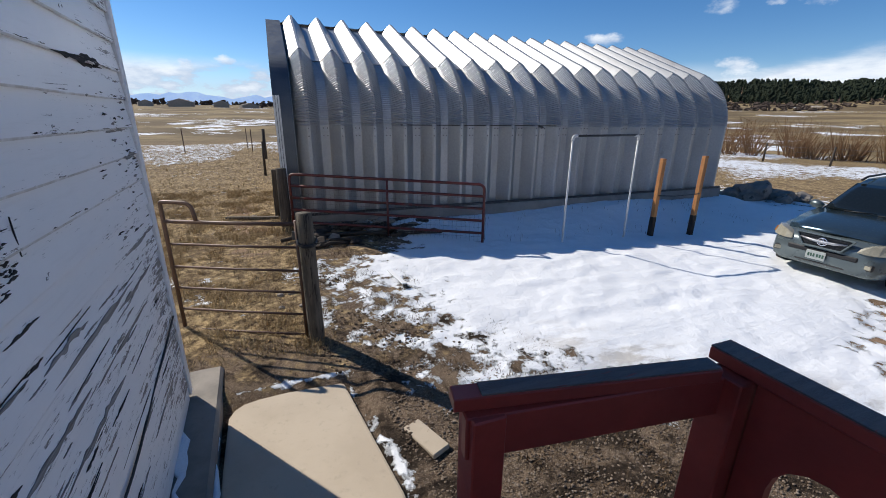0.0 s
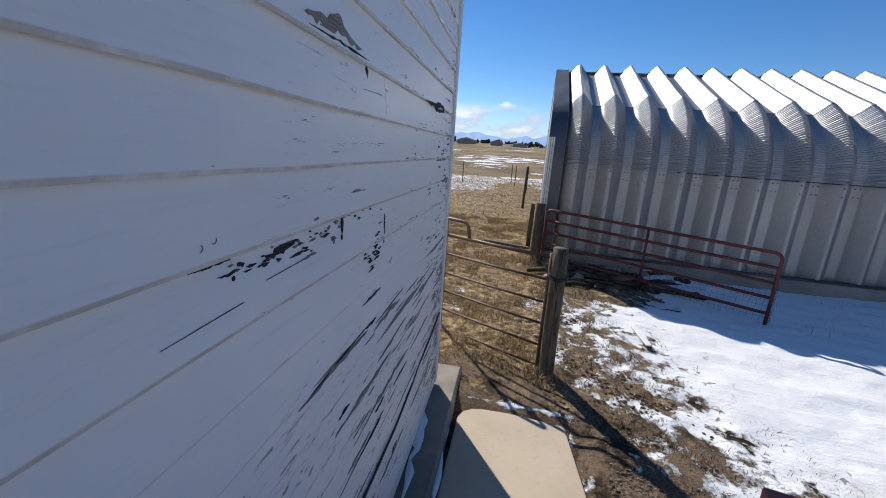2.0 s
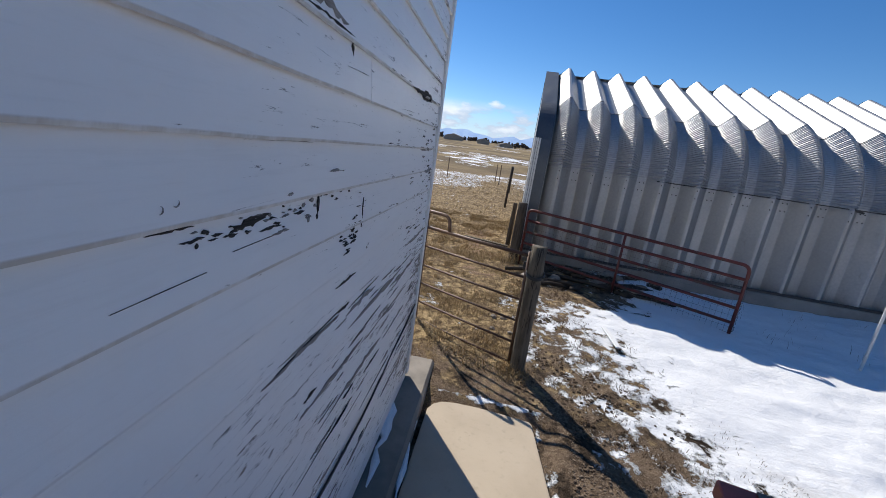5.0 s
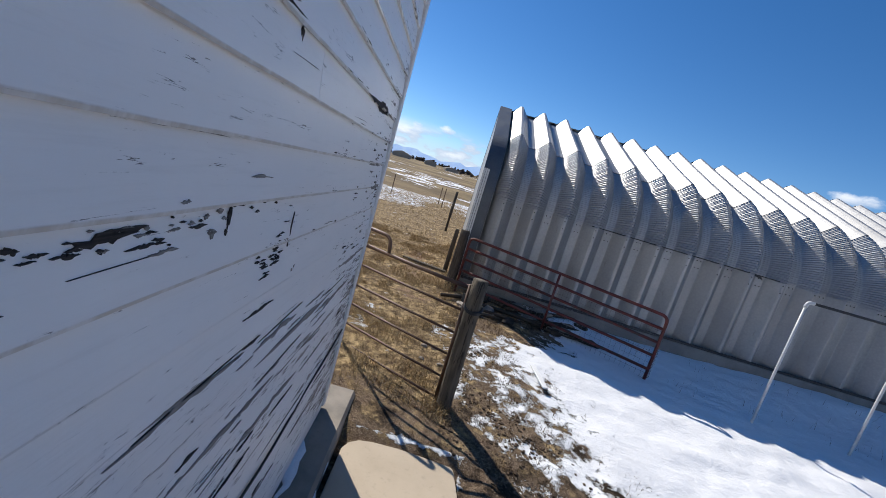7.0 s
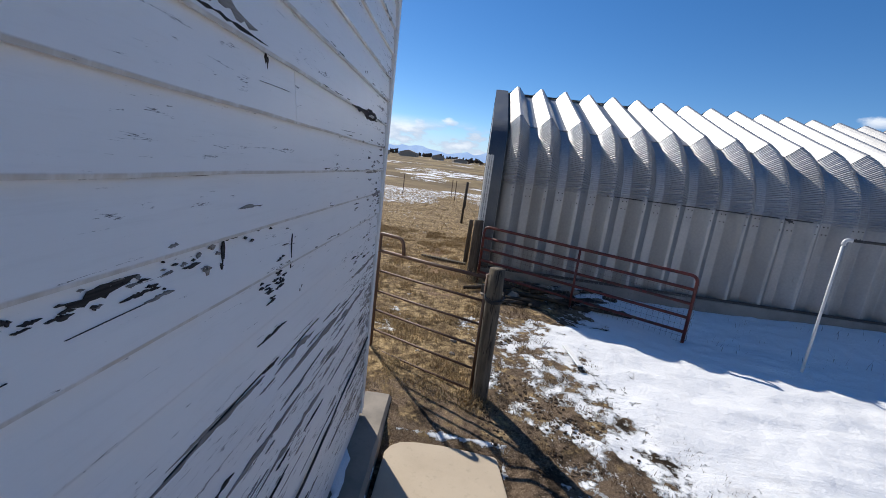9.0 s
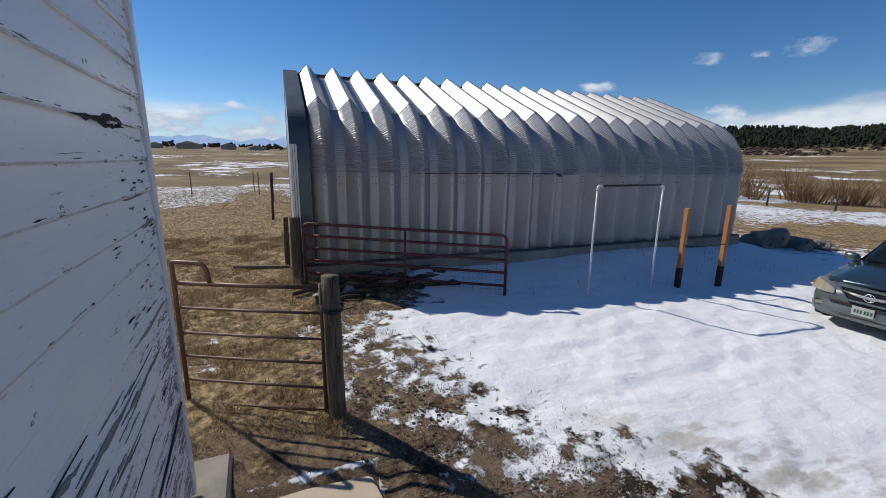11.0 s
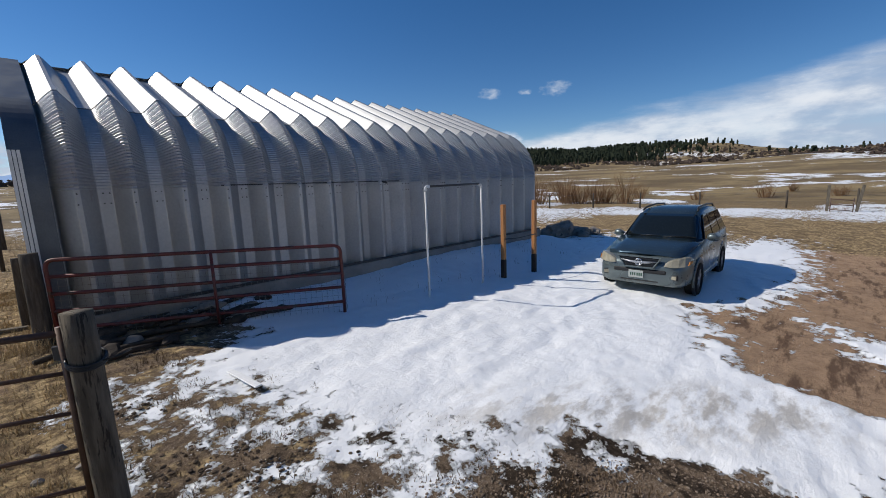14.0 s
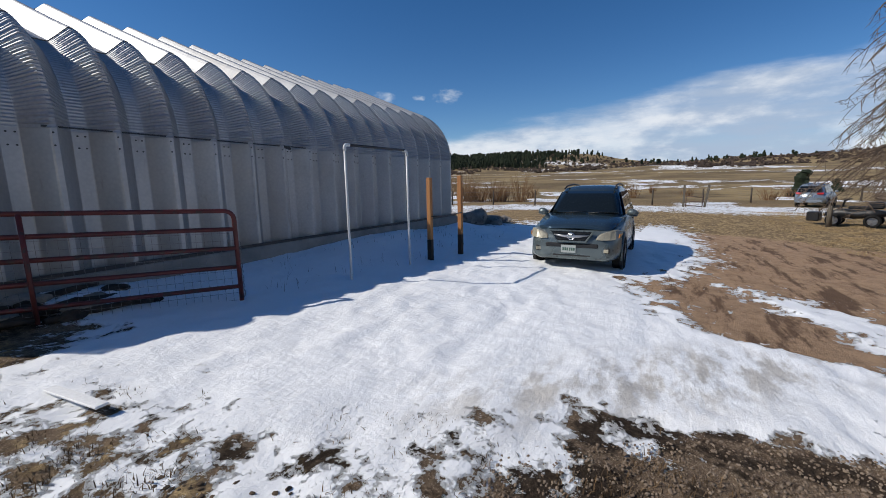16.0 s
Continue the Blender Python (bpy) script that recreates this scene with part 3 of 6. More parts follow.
def build_ground():
    xs, ys = spread(-1.6, 14.0, 0.065, 2600), spread(-1.0, 9.2, 0.065, 2600)
    X, Y = np.meshgrid(xs, ys)
    S = snow_cover(X, Y)
    r = np.hypot(X, Y)
    near = smooth(-r, -22, -15)
    rough = fbm(X * 1.3, Y * 1.3, 4) - 0.5
    fine = fbm(X * 7, Y * 7, 3) - 0.5
    Z = height(X, Y) + near * (0.05 * rough + 0.026 * fine)
    cover = smooth(S + 0.9 * (fbm(X * 3.1, Y * 3.1, 4) - 0.5), 0.42, 0.7)
    Z += near * cover * (0.03 + 0.05 * (fbm(X * 1.7 + Y, Y * 4.2 - X, 4) - 0.5))
    # wheel ruts pressed into the snow along the way the car came
    for off, w in ((2.55, 0.16), (4.15, 0.16)):
        path = Y - off - 0.10 * (X - 9) - 0.035 * np.clip(9 - X, 0, 9) ** 1.1
        Z -= near * 0.05 * fbm(X * 1.1, Y * 0.6, 3) ** 2 * np.exp(-(path / w) ** 2) * smooth(X, 1.5, 3.5) * smooth(-X, -10.2, -9.5)
    # flat bed under the walk slab and the hut
    under = smooth(X, -0.5, -0.2) * smooth(-X, -1.2, -0.95) * smooth(-Y, -3.7, -3.4)
    Z = Z * (1 - under) + under * (-0.165)
    hut_in = smooth(Y, 8.76, 8.9) * smooth(-Y, -16.1, -15.9) * smooth(X, 0.5, 0.7) * smooth(-X, -12.95, -12.8)
    Z = Z * (1 - hut_in) + hut_in * np.minimum(Z, 0.1)
    me = bpy.data.meshes.new("ground")
    ny, nx = X.shape
    idx = np.arange(nx * ny).reshape(ny, nx)
    quads = np.stack([idx[:-1, :-1], idx[:-1, 1:], idx[1:, 1:], idx[1:, :-1]], -1).reshape(-1, 4)
    me.from_pydata(np.stack([X, Y, Z], -1).reshape(-1, 3).tolist(), [], quads.tolist())
    ang = np.degrees(np.arctan2(Y, X))
    grass = np.clip(smooth(-X, -0.9, 0.2) * smooth(Y, 4.3, 5.0) + 0.45 * smooth(Y, 2.6, 3.8) * smooth(-X, -3.2, -1.8) + smooth(r, 14, 22), 0, 1)
    grass = np.maximum(grass, smooth(X, 15, 18) * smooth(-Y, 1.0, 2.2))
    drive = smooth(X, 3.8, 6.2) * smooth(-Y, -3.4, -2.6) * smooth(-r, -30, -22)
    grass *= 1 - drive * smooth(-X, -19, -15)
    worn = np.exp(-((X + 0.15 + 0.1 * (Y - 8)) / 0.55) ** 2) * smooth(Y, 6.2, 7.6) * smooth(-Y, -14, -10) * smooth(fbm(X * 1.6, Y * 1.6, 3), 0.35, 0.6)
    drive = np.maximum(drive, 0.9 * worn)
    grass *= 1 - 0.8 * worn
    far = smooth(r, 24, 60)
    ice = np.exp(-(((X - 5.0) / 2.0) ** 2 + ((Y - 2.0 + 0.85 * (X - 5)) / 0.75) ** 2) ** 2)
    for key, arr in (("snow", S), ("grass", grass), ("drive", drive), ("far", far), ("ice", ice)):
        me.attributes.new(key, "FLOAT", "POINT").data.foreach_set("value", np.ascontiguousarray(arr.reshape(-1), dtype=np.float32))
    me.materials.append(M["ground"])
    me.shade_smooth()
    tagged(new("ground", me), "dirt, dry grass and patchy snow reaching to the horizon", "ground", kind="structure")


build_ground()


def hz(x, y):
    """The ground's height at one spot, snow included."""
    s = float(snow_cover(np.array([x]), np.array([y]))[0])
    return float(height(np.array([x]), np.array([y]))[0]) + 0.02 * (s > 0.6)


# ---- the house ----
WALL_TURN = 3.5
HX, HY = -0.43, 3.65
house = thing("house", (HX, HY, 0), WALL_TURN, "old white clapboard house with badly peeling paint", "house")
# local: y runs along the wall towards the corner at 0, the yard lies at +x
LAP, WALL_LOW, WALL_LONG = 0.176, 0.138, 7.5
ROWS = 24


def lap_board(length, seed):
    bm = bmesh.new()
    rnd = random.Random(seed)
    n = 60
    prof = ((-0.022, 0.006), (0.016, -0.003), (0.0185, 0.005), (0.015, 0.035), (-0.001, LAP + 0.014), (-0.022, LAP + 0.014))
    rings = []
    for i in range(n + 1):
        y = -length * i / n
        w = 0.0016 * noise.noise(Vector((y * 2.5, seed, 0))) + 0.0008 * noise.noise(Vector((y * 11, seed, 4)))
        rings.append([bm.verts.new((px + w, y, pz + 1.6 * w)) for px, pz in prof])
    for a, b in zip(rings, rings[1:]):
        for j in range(len(prof)):
            k = (j + 1) % len(prof)
            bm.faces.new((a[j], a[k], b[k], b[j]))
    bm.faces.new(rings[0])
    bm.faces.new(rings[-1][::-1])
    bmesh.ops.recalc_face_normals(bm, faces=bm.faces)
    return bm


bm = bmesh.new()
box(bm, (-0.13, -WALL_LONG / 2, 2.0), (0.2, WALL_LONG, 4.4))
part("wall_core", bm, M["bare"], house, "weathered sheathing behind the boards")
bm = bmesh.new()
box(bm, (-3.1, -0.115, 2.0), (6.0, 0.2, 4.4))
part("gable_wall", bm, M["trim"], house, "white painted end wall")
bm = bmesh.new()
box(bm, (-6.2, -WALL_LONG / 2, 2.0), (0.2, WALL_LONG, 4.4))
box(bm, (-3.1, -WALL_LONG - 0.1, 2.0), (6.4, 0.2, 4.4))
part("back_wall", bm, M["trim"], house)
bm = bmesh.new()
prism(bm, ((0.5, 4.22), (0.5, 4.32), (-3.1, 6.4), (-6.8, 4.32), (-6.8, 4.22), (-3.1, 6.2)), -WALL_LONG - 0.5, 0.4, lambda u, v, d: (u, d, v))
part("roof", bm, M["roofing"], house, "grey shingle roof")
for row in range(ROWS):
    z = WALL_LOW + row * LAP
    cut = {13: -1.90, 15: -2.6, 4: -3.4, 8: -4.2}.get(row)
    spans = [(-0.085, -WALL_LONG)] if cut is None else [(-0.085, cut + 0.0015), (cut - 0.0015, -WALL_LONG)]
    for k, (a, b) in enumerate(spans):
        bm = lap_board(a - b, row * 3 + k)
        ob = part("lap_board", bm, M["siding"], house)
        ob.matrix_basis = pose(0, a, z)
        vals, lips = [], []
        for v in ob.data.vertices:
            y, h = a + v.co.y, z + v.co.z
            w = 0.064 * max(0.0, min(1.0, (1.68 - h) / 0.42)) + 0.07 * math.exp(-((y / 0.5) ** 2)) - 0.03
            w += 0.07 * math.exp(-(((h - 1.88) / 0.06) ** 2)) * math.exp(-(((y + 1.95) / 0.2) ** 2))
            w += 0.045 * math.exp(-(v.co.z / 0.03) ** 2) * math.exp(-(((y + 0.55) / 0.5) ** 2))
            w -= 0.10 * max(0.0, min(1.0, (-y - 2.7) / 0.8))
            vals.append(w)
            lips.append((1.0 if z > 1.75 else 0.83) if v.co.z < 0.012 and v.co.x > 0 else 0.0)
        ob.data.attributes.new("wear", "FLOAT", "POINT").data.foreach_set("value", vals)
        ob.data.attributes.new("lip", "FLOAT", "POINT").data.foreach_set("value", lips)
bm = bmesh.new()
box(bm, (-0.006, -WALL_LONG / 2 - 0.05, 0.075), (0.04, WALL_LONG - 0.1, 0.135), bevel=0.004)
part("skirt_board", bm, M["trim"], house, "peeling board along the wall's foot")
bm = bmesh.new()
box(bm, (0.003, -0.04, 2.15), (0.052, 0.085, 4.22), bevel=0.006)
part("corner_board", bm, M["trim"], house, "white corner board")
# dark tube added along the wall to draw the black seam in the siding
bm = bmesh.new()
tube(bm, [(0.019 + 0.002 * math.sin(i), -0.05 - i * 0.19, 0.80 - 0.19 * min(1.0, i * 0.19 / 1.5) + 0.005 * math.sin(i * 1.7)) for i in range(32)], 0.007, 6)
part("cable", bm, M["darkwire"], house, "dark tube standing in for the black seam in the siding", True)
rnd = random.Random(11)


def flake(y, z, ly, lz, seed, tone="bare", rise=0.0):
    """A ragged sliver of lost paint, its long edges torn in steps along the grain."""
    r = random.Random(seed)
    bm = bmesh.new()
    n = 18
    up, low, a, b = [], [], 0.6, 0.6
    for i in range(n + 1):
        u = -1 + 2 * i / n
        e = (1 - abs(u) ** 1.7) + 0.04
        if r.random() < 0.55:
            a = r.choice((0.15, 0.4, 0.7, 1.0, 1.25))
        if r.random() < 0.55:
            b = r.choice((0.15, 0.4, 0.7, 1.0, 1.25))
        mid = rise * ly * u + 0.25 * lz * math.sin(3 * u + seed)
        up.append((y + ly * u, z + mid + lz * e * a))
        low.append((y + ly * (u + r.uniform(-0.3, 0.3) / n), z + mid - lz * e * b))
    zl = (z - WALL_LOW) % LAP
    sx = 0.0175 - 0.016 * max(0, zl - 0.03) / LAP
    prism(bm, up + low[::-1], sx - 0.003, sx + 0.0012, lambda u, v, d: (d, u, v))
    part("bare_patch", bm, M[tone], house, "bare grey wood where paint has flaked")


# the large open patches, their shaded insides painted as darker wood
for y, z, ly, lz in ((-2.73, 2.040, 0.075, 0.011), (-2.80, 2.022, 0.025, 0.006), (-2.68, 2.050, 0.05, 0.006), (-2.63, 2.010, 0.055, 0.004), (-2.335, 2.04, 0.008, 0.034), (-2.345, 2.0, 0.006, 0.008),
                     (-0.78, 2.607, 0.40, 0.022), (-0.62, 2.59, 0.2, 0.016), (-2.0, 1.655, 0.12, 0.007), (-1.88, 1.945, 0.003, 0.07), (-2.97, 2.065, 0.06, 0.003), (-2.92, 2.035, 0.035, 0.004),
                     (-2.88, 2.045, 0.012, 0.006), (-2.55, 2.245, 0.15, 0.0022), (-2.36, 2.62, 0.22, 0.006), (-2.12, 2.585, 0.012, 0.022), (-2.47, 2.03, 0.035, 0.004), (-2.26, 2.07, 0.06, 0.004)):
    flake(y, z, ly, lz, int(1000 * y) + int(700 * z), "bareshade")
for y, z, ly, lz in ((-2.4, 2.65, 0.20, 0.035), (-2.58, 1.99, 0.045, 0.007), (-2.41, 2.005, 0.018, 0.013), (-2.44, 2.05, 0.012, 0.006), (-2.38, 2.06, 0.012, 0.007), (-2.2, 2.15, 0.07, 0.005), (-1.4, 1.39, 0.55, 0.017), (-0.75, 1.33, 0.4, 0.016),
                     (-2.35, 1.51, 0.30, 0.013), (-1.75, 1.47, 0.22, 0.016), (-1.1, 1.17, 0.5, 0.020), (-2.05, 1.22, 0.36, 0.016), (-1.7, 1.04, 0.4, 0.02), (-0.45, 2.24, 0.22, 0.012), (-0.3, 2.08, 0.16, 0.018), (-0.5, 1.55, 0.3, 0.014)):
    flake(y, z, ly, lz, int(1000 * y) + int(700 * z))
for i in range(56):
    z = 0.25 + 1.3 * rnd.random() ** 0.8
    flake(-0.15 - 2.3 * rnd.random(), z, rnd.uniform(0.03, 0.16), rnd.uniform(0.003, 0.009), 500 + i, "bare" if i % 4 else "bareshade")
for i in range(44):
    flake(-0.10 - 0.8 * rnd.random() ** 1.4, rnd.uniform(1.6, 2.5), rnd.uniform(0.012, 0.06), rnd.uniform(0.003, 0.008), 900 + i, "bare" if i % 2 else "bareshade")
for i in range(26):
    flake(-1.98 + rnd.gauss(0, 0.07), 1.86 + rnd.gauss(0, 0.035), rnd.uniform(0.006, 0.03), rnd.uniform(0.002, 0.006), 1100 + i, "bareshade")
for i in range(34):
    flake(-2.55 + rnd.gauss(0, 0.26), 2.04 + rnd.gauss(0, 0.02), rnd.uniform(0.004, 0.018), rnd.uniform(0.0015, 0.005), 1300 + i, "bareshade" if i % 2 else "bare")

# long hairline cracks and splits along the laps
for y, z, ly, lz in ((-3.0, 1.955, 0.14, 0.0006), (-2.7, 1.985, 0.12, 0.0006), (-2.3, 1.52, 0.34, 0.003), (-1.7, 1.50, 0.30, 0.004), (-1.2, 2.46, 0.18, 0.0016), (-2.06, 2.52, 0.14, 0.002),
                     (-1.0, 1.2, 0.4, 0.004), (-1.9, 1.04, 0.4, 0.005), (-0.9, 0.98, 0.36, 0.005), (-2.1, 0.9, 0.4, 0.005), (-1.3, 0.72, 0.4, 0.005), (-2.6, 1.36, 0.3, 0.002), (-1.6, 1.28, 0.3, 0.004), (-0.8, 1.42, 0.3, 0.004)):
    flake(y, z, ly * 0.8, lz * 0.5, int(2000 * z - 900 * y), "bareshade", 0.03)
for i in range(44):
    row = rnd.choice((9, 10, 11, 12, 13, 14, 15))
    flake(-0.12 - 1.5 * rnd.random() ** 1.6, WALL_LOW + row * LAP + rnd.uniform(0.004, 0.02), rnd.uniform(0.01, 0.08), rnd.uniform(0.0015, 0.005), 1500 + i, "bareshade" if i % 2 else "bare")
# small dark arcs that mark the nail dimples
for i in range(26):
    row = 7 + i % 11
    y0, z0 = -0.5 - 0.41 * (i * 7 % 11) + rnd.uniform(-0.05, 0.05), WALL_LOW + row * LAP + rnd.uniform(0.03, 0.05)
    sx = 0.0178 - 0.016 * max(0, (z0 - WALL_LOW) % LAP - 0.03) / LAP
    a0 = rnd.uniform(0, 6.28)
    bm = bmesh.new()
    tube(bm, [(sx, y0 + 0.008 * math.cos(a0 + 0.45 * k), z0 + 0.008 * math.sin(a0 + 0.45 * k)) for k in range(8)], [0.0003, 0.0009, 0.0014, 0.0016, 0.0016, 0.0013, 0.0008, 0.0003], 5)
    part("nail_dimple", bm, M["bare"], house, "dark crescent round a sunken nail")

# concrete footing ledge along the wall, with drifted snow
bm = bmesh.new()
prism(bm, ((-0.3, -0.5), (0.26, -0.5), (0.245, 0.02), (0.22, 0.05), (-0.3, 0.06)), -WALL_LONG, 0.36, lambda u, v, d: (u, d, v - 0.06))
bmesh.ops.subdivide_edges(bm, edges=bm.edges, cuts=6, use_grid_fill=True)
for v in bm.verts:
    v.co += 0.012 * Vector(noise.noise_vector(v.co * 3))
part("footing", bm, M["footing"], house, "chipped old concrete footing ledge")


def drift(name, pts, wide, high, seed, label):
    bm = bmesh.new()
    rows = []
    r = random.Random(seed)
    for i, p in enumerate(pts):
        p = Vector(p)
        d = (Vector(pts[min(i + 1, len(pts) - 1)]) - Vector(pts[max(i - 1, 0)])).normalized()
        s = Vector((-d.y, d.x, 0))
        end = math.sin(math.pi * (i + 0.35) / (len(pts) - 0.3)) ** 0.6
        w = wide * end * r.uniform(0.2, 1.35)
        p += s * wide * r.uniform(-0.4, 0.4)
        rows.append([bm.verts.new(p + s * w * u + Vector((0, 0, high * end * h - (0.012 if abs(u) == 1 else 0)))) for u, h in ((-1, 0), (-0.7, 0.6), (-0.2, 1), (0.35, 0.9), (0.8, 0.5), (1, 0))])
    for a, b in zip(rows, rows[1:]):
        for j in range(5):
            bm.faces.new((a[j], a[j + 1], b[j + 1], b[j]))
    bmesh.ops.recalc_face_normals(bm, faces=bm.faces)
    return solo(name, bm, M["snow"], label, "snow", kind="stuff", smooth=True)


drift("snow_drift", [(-0.27 + 0.012 * math.sin(i * 2) - 0.004 * i * 4, 2.2 + i * 0.12, 0.0) for i in range(10)], 0.05, 0.022, 3, "thin snow lying on the footing ledge")
drift("snow_drift", [(-0.06 - 0.012 * i, 2.1 + i * 0.11, -0.085) for i in range(12)], 0.028, 0.018, 4, "snow in the joint beside the walk slab")
# the walk slab
bm = bmesh.new()
outline = [(1.14, 1.3), (1.09, 2.14), (0.875, 3.47), (0.85, 3.495), (0.6, 3.515), (0.35, 3.525), (0.12, 3.51), (0.0, 3.48), (-0.07, 3.42), (-0.105, 3.33), (-0.09, 2.9), (-0.02, 1.3)]
prism(bm, outline, -0.32, -0.10, lambda u, v, d: (u, v, d))
bmesh.ops.bevel(bm, geom=[e for e in bm.edges if all(abs(v.co.z + 0.10) < 1e-4 for v in e.verts)], offset=0.012, segments=2, affect="EDGES")
solo("walk_slab", bm, M["pad"], "tan poured concrete walk slab with rounded edges", "paving", kind="structure")
bm = bmesh.new()
box(bm, (0, 0, 0.01), (0.17, 0.40, 0.06), bevel=0.008)
solo("paving_stone", bm, M["pad"], "loose tan concrete paving stone lying in dirt", "paving stone", at=(1.405, 2.60, hz(1.4, 2.6) - 0.022), turn=22)

# ---- the red deck, its rails and steps ----
DZ = 0.80
deck = thing("deck", (0, 0, 0), 0, "barn red wooden deck with weathered rail caps", "deck")
for i in range(16):
    bm = bmesh.new()
    box(bm, (0.74, 0.80 - i * 0.145, DZ - 0.019), (2.14, 0.1445, 0.038), bevel=0.004)
    part("deck_board", bm, M["red"], deck)
for x in (-0.25, 1.72):
    for y in (0.7, -1.35):
        bm = bmesh.new()
        beam(bm, (x, y, -0.5), (x, y, DZ - 0.04), 0.09, 0.09)
        part("deck_post", bm, M["red"], deck)
for i in range(5):
    zt = DZ - 0.178 * (i + 1)
    bm = bmesh.new()
    box(bm, (0.36, 0.98 + i * 0.2, zt - 0.02), (0.95, 0.24, 0.04), bevel=0.004)
    part("step_tread", bm, M["red"], deck)
for x in (-0.1, 0.82):
    bm = bmesh.new()
    beam(bm, (x, 0.84, DZ - 0.25), (x, 1.9, -0.18), 0.04, 0.24)
    part("stringer", bm, M["red"], deck)
RZ = 1.735
bm = bmesh.new()
beam(bm, (0.865, 0.800, RZ - 0.022), (1.56, 0.668, RZ - 0.022), 0.056, 0.036, 0.003)
part("rail_cap", bm, M["red"], deck, "barn red rail cap")
bm = bmesh.new()
beam(bm, (0.93, 0.788, RZ - 0.002), (1.56, 0.67, RZ - 0.002), 0.05, 0.005, 0.001)
part("cap_face", bm, M["cap"], deck, "dark weathered top of the rail cap")
bm = bmesh.new()
beam(bm, (0.88, 0.760, RZ - 0.098), (1.60, 0.664, RZ - 0.098), 0.036, 0.118)
part("rail_board", bm, M["red"], deck)
bm = bmesh.new()
beam(bm, (0.93, 0.765, DZ - 0.3), (0.93, 0.765, RZ - 0.04), 0.085, 0.085)
part("rail_post", bm, M["red"], deck)
bm = bmesh.new()
beam(bm, (0.93, 0.765, 1.19), (1.61, 0.67, 1.19), 0.036, 0.085)
part("lower_rail", bm, M["red"], deck)
bm = bmesh.new()
beam(bm, (1.63, 0.655, DZ - 0.3), (1.63, 0.655, RZ - 0.037), 0.10, 0.10)
part("rail_post", bm, M["red"], deck)
bm = bmesh.new()
beam(bm, (1.665, 0.73, RZ - 0.0165), (1.665, -1.42, RZ - 0.0165), 0.085, 0.036, 0.003)
part("rail_cap", bm, M["red"], deck, "barn red rail cap")
bm = bmesh.new()
beam(bm, (1.665, 0.73, RZ + 0.004), (1.665, -1.42, RZ + 0.004), 0.079, 0.005, 0.001)
part("cap_face", bm, M["cap"], deck, "dark weathered top of the rail cap")
# the side board has arched openings cut into it
outline = [(0.60, 1.695), (0.60, DZ + 0.05), (0.52, DZ + 0.05)]
y0 = 0.52
while y0 > -1.2:
    y1 = y0 - 0.22
    outline += [(y0, 1.43)] + [(y0 - 0.11 + 0.11 * math.cos(a), 1.43 + 0.12 * math.sin(a)) for a in (math.pi * k / 8 for k in range(1, 8))] + [(y1, 1.43), (y1, DZ + 0.05), (y1 - 0.12, DZ + 0.05)]
    y0 = y1 - 0.12
outline += [(y0, 1.695)]
bm = bmesh.new()
prism(bm, outline, 1.635, 1.665, lambda u, v, d: (d, u, v))
part("arched_side_board", bm, M["red"], deck, "red side board with rounded openings")

# ---- the arch hut ----
hut = thing("storage_hut", (0, 0, 0), 0, "galvanised steel arch hut on a low concrete curb", "shed")
X0, X1, Y0, YR, ZB, ZK = 0.67, 12.98, 8.73, 12.3, 0.40, 2.17
PITCH = (X1 - X0) / 19
RAD, SLOPE = 1.5, math.atan2(4.70 - 3.62, YR - 9.72)


def rib(u):
    """Depth of the deep folds at u within one panel, 0 to 1: valley, web, crest, web, valley."""
    t = (u - 0.22) / 0.33 if u < 0.58 else (0.95 - u) / 0.31
    t = min(1.0, max(0.0, t))
    return 0.24 * (0.9 * t + 0.1 * t * t * (3 - 2 * t))


US = [0, 0.11, 0.21, 0.23, 0.29, 0.35, 0.41, 0.47, 0.53, 0.56, 0.60, 0.64, 0.66, 0.72, 0.79, 0.86, 0.93, 0.96, 1.0]


def panel(line, ripple=0.0, wave=0.047):
    """A panel one pitch wide over a line of (y, z, ny, nz, along)."""
    bm = bmesh.new()
    rows = []
    for y, z, ny, nz, s in line:
        row = []
        for u in US:
            d = rib(u) - 0.125
            if ripple:
                d += ripple * math.sin(2 * math.pi * s / wave) * (0.35 + 0.65 * min(1, rib(u) / 0.1))
            row.append(bm.verts.new((u * PITCH, y + ny * d, z + nz * d)))
        rows.append(row)
    for a, b in zip(rows, rows[1:]):
        for j in range(len(US) - 1):
            bm.faces.new((a[j], a[j + 1], b[j + 1], b[j]))
    return bm


cx, cz = Y0 + RAD, ZK
wall_line = [(Y0, ZB - 0.02 + (ZK - ZB + 0.05) * i / 6, -1, 0, 0) for i in range(7)]
NA = 176
curve_line = []
for i in range(NA + 1):
    a = (math.pi / 2 - SLOPE) * i / NA
    curve_line.append((cx - RAD * math.cos(a), cz + RAD * math.sin(a), -math.cos(a), math.sin(a), RAD * a))
fy, fz = curve_line[-1][0], curve_line[-1][1]
ny, nz = -math.sin(SLOPE), math.cos(SLOPE)
ZR = fz + (YR - fy) * math.tan(SLOPE)
roof_line = [(fy + (YR - fy) * i / 5 - (0.03 if i == 0 else 0), fz + (ZR - fz) * i / 5 + 0.004, ny, nz, 0) for i in range(6)]
meshes = {}
for name, line, rip in (("wall_panel", wall_line, 0), ("curved_panel", curve_line, 0.0105), ("roof_panel", roof_line, 0)):
    meshes[name] = finish(name, panel(line, rip), M["steel"], False)
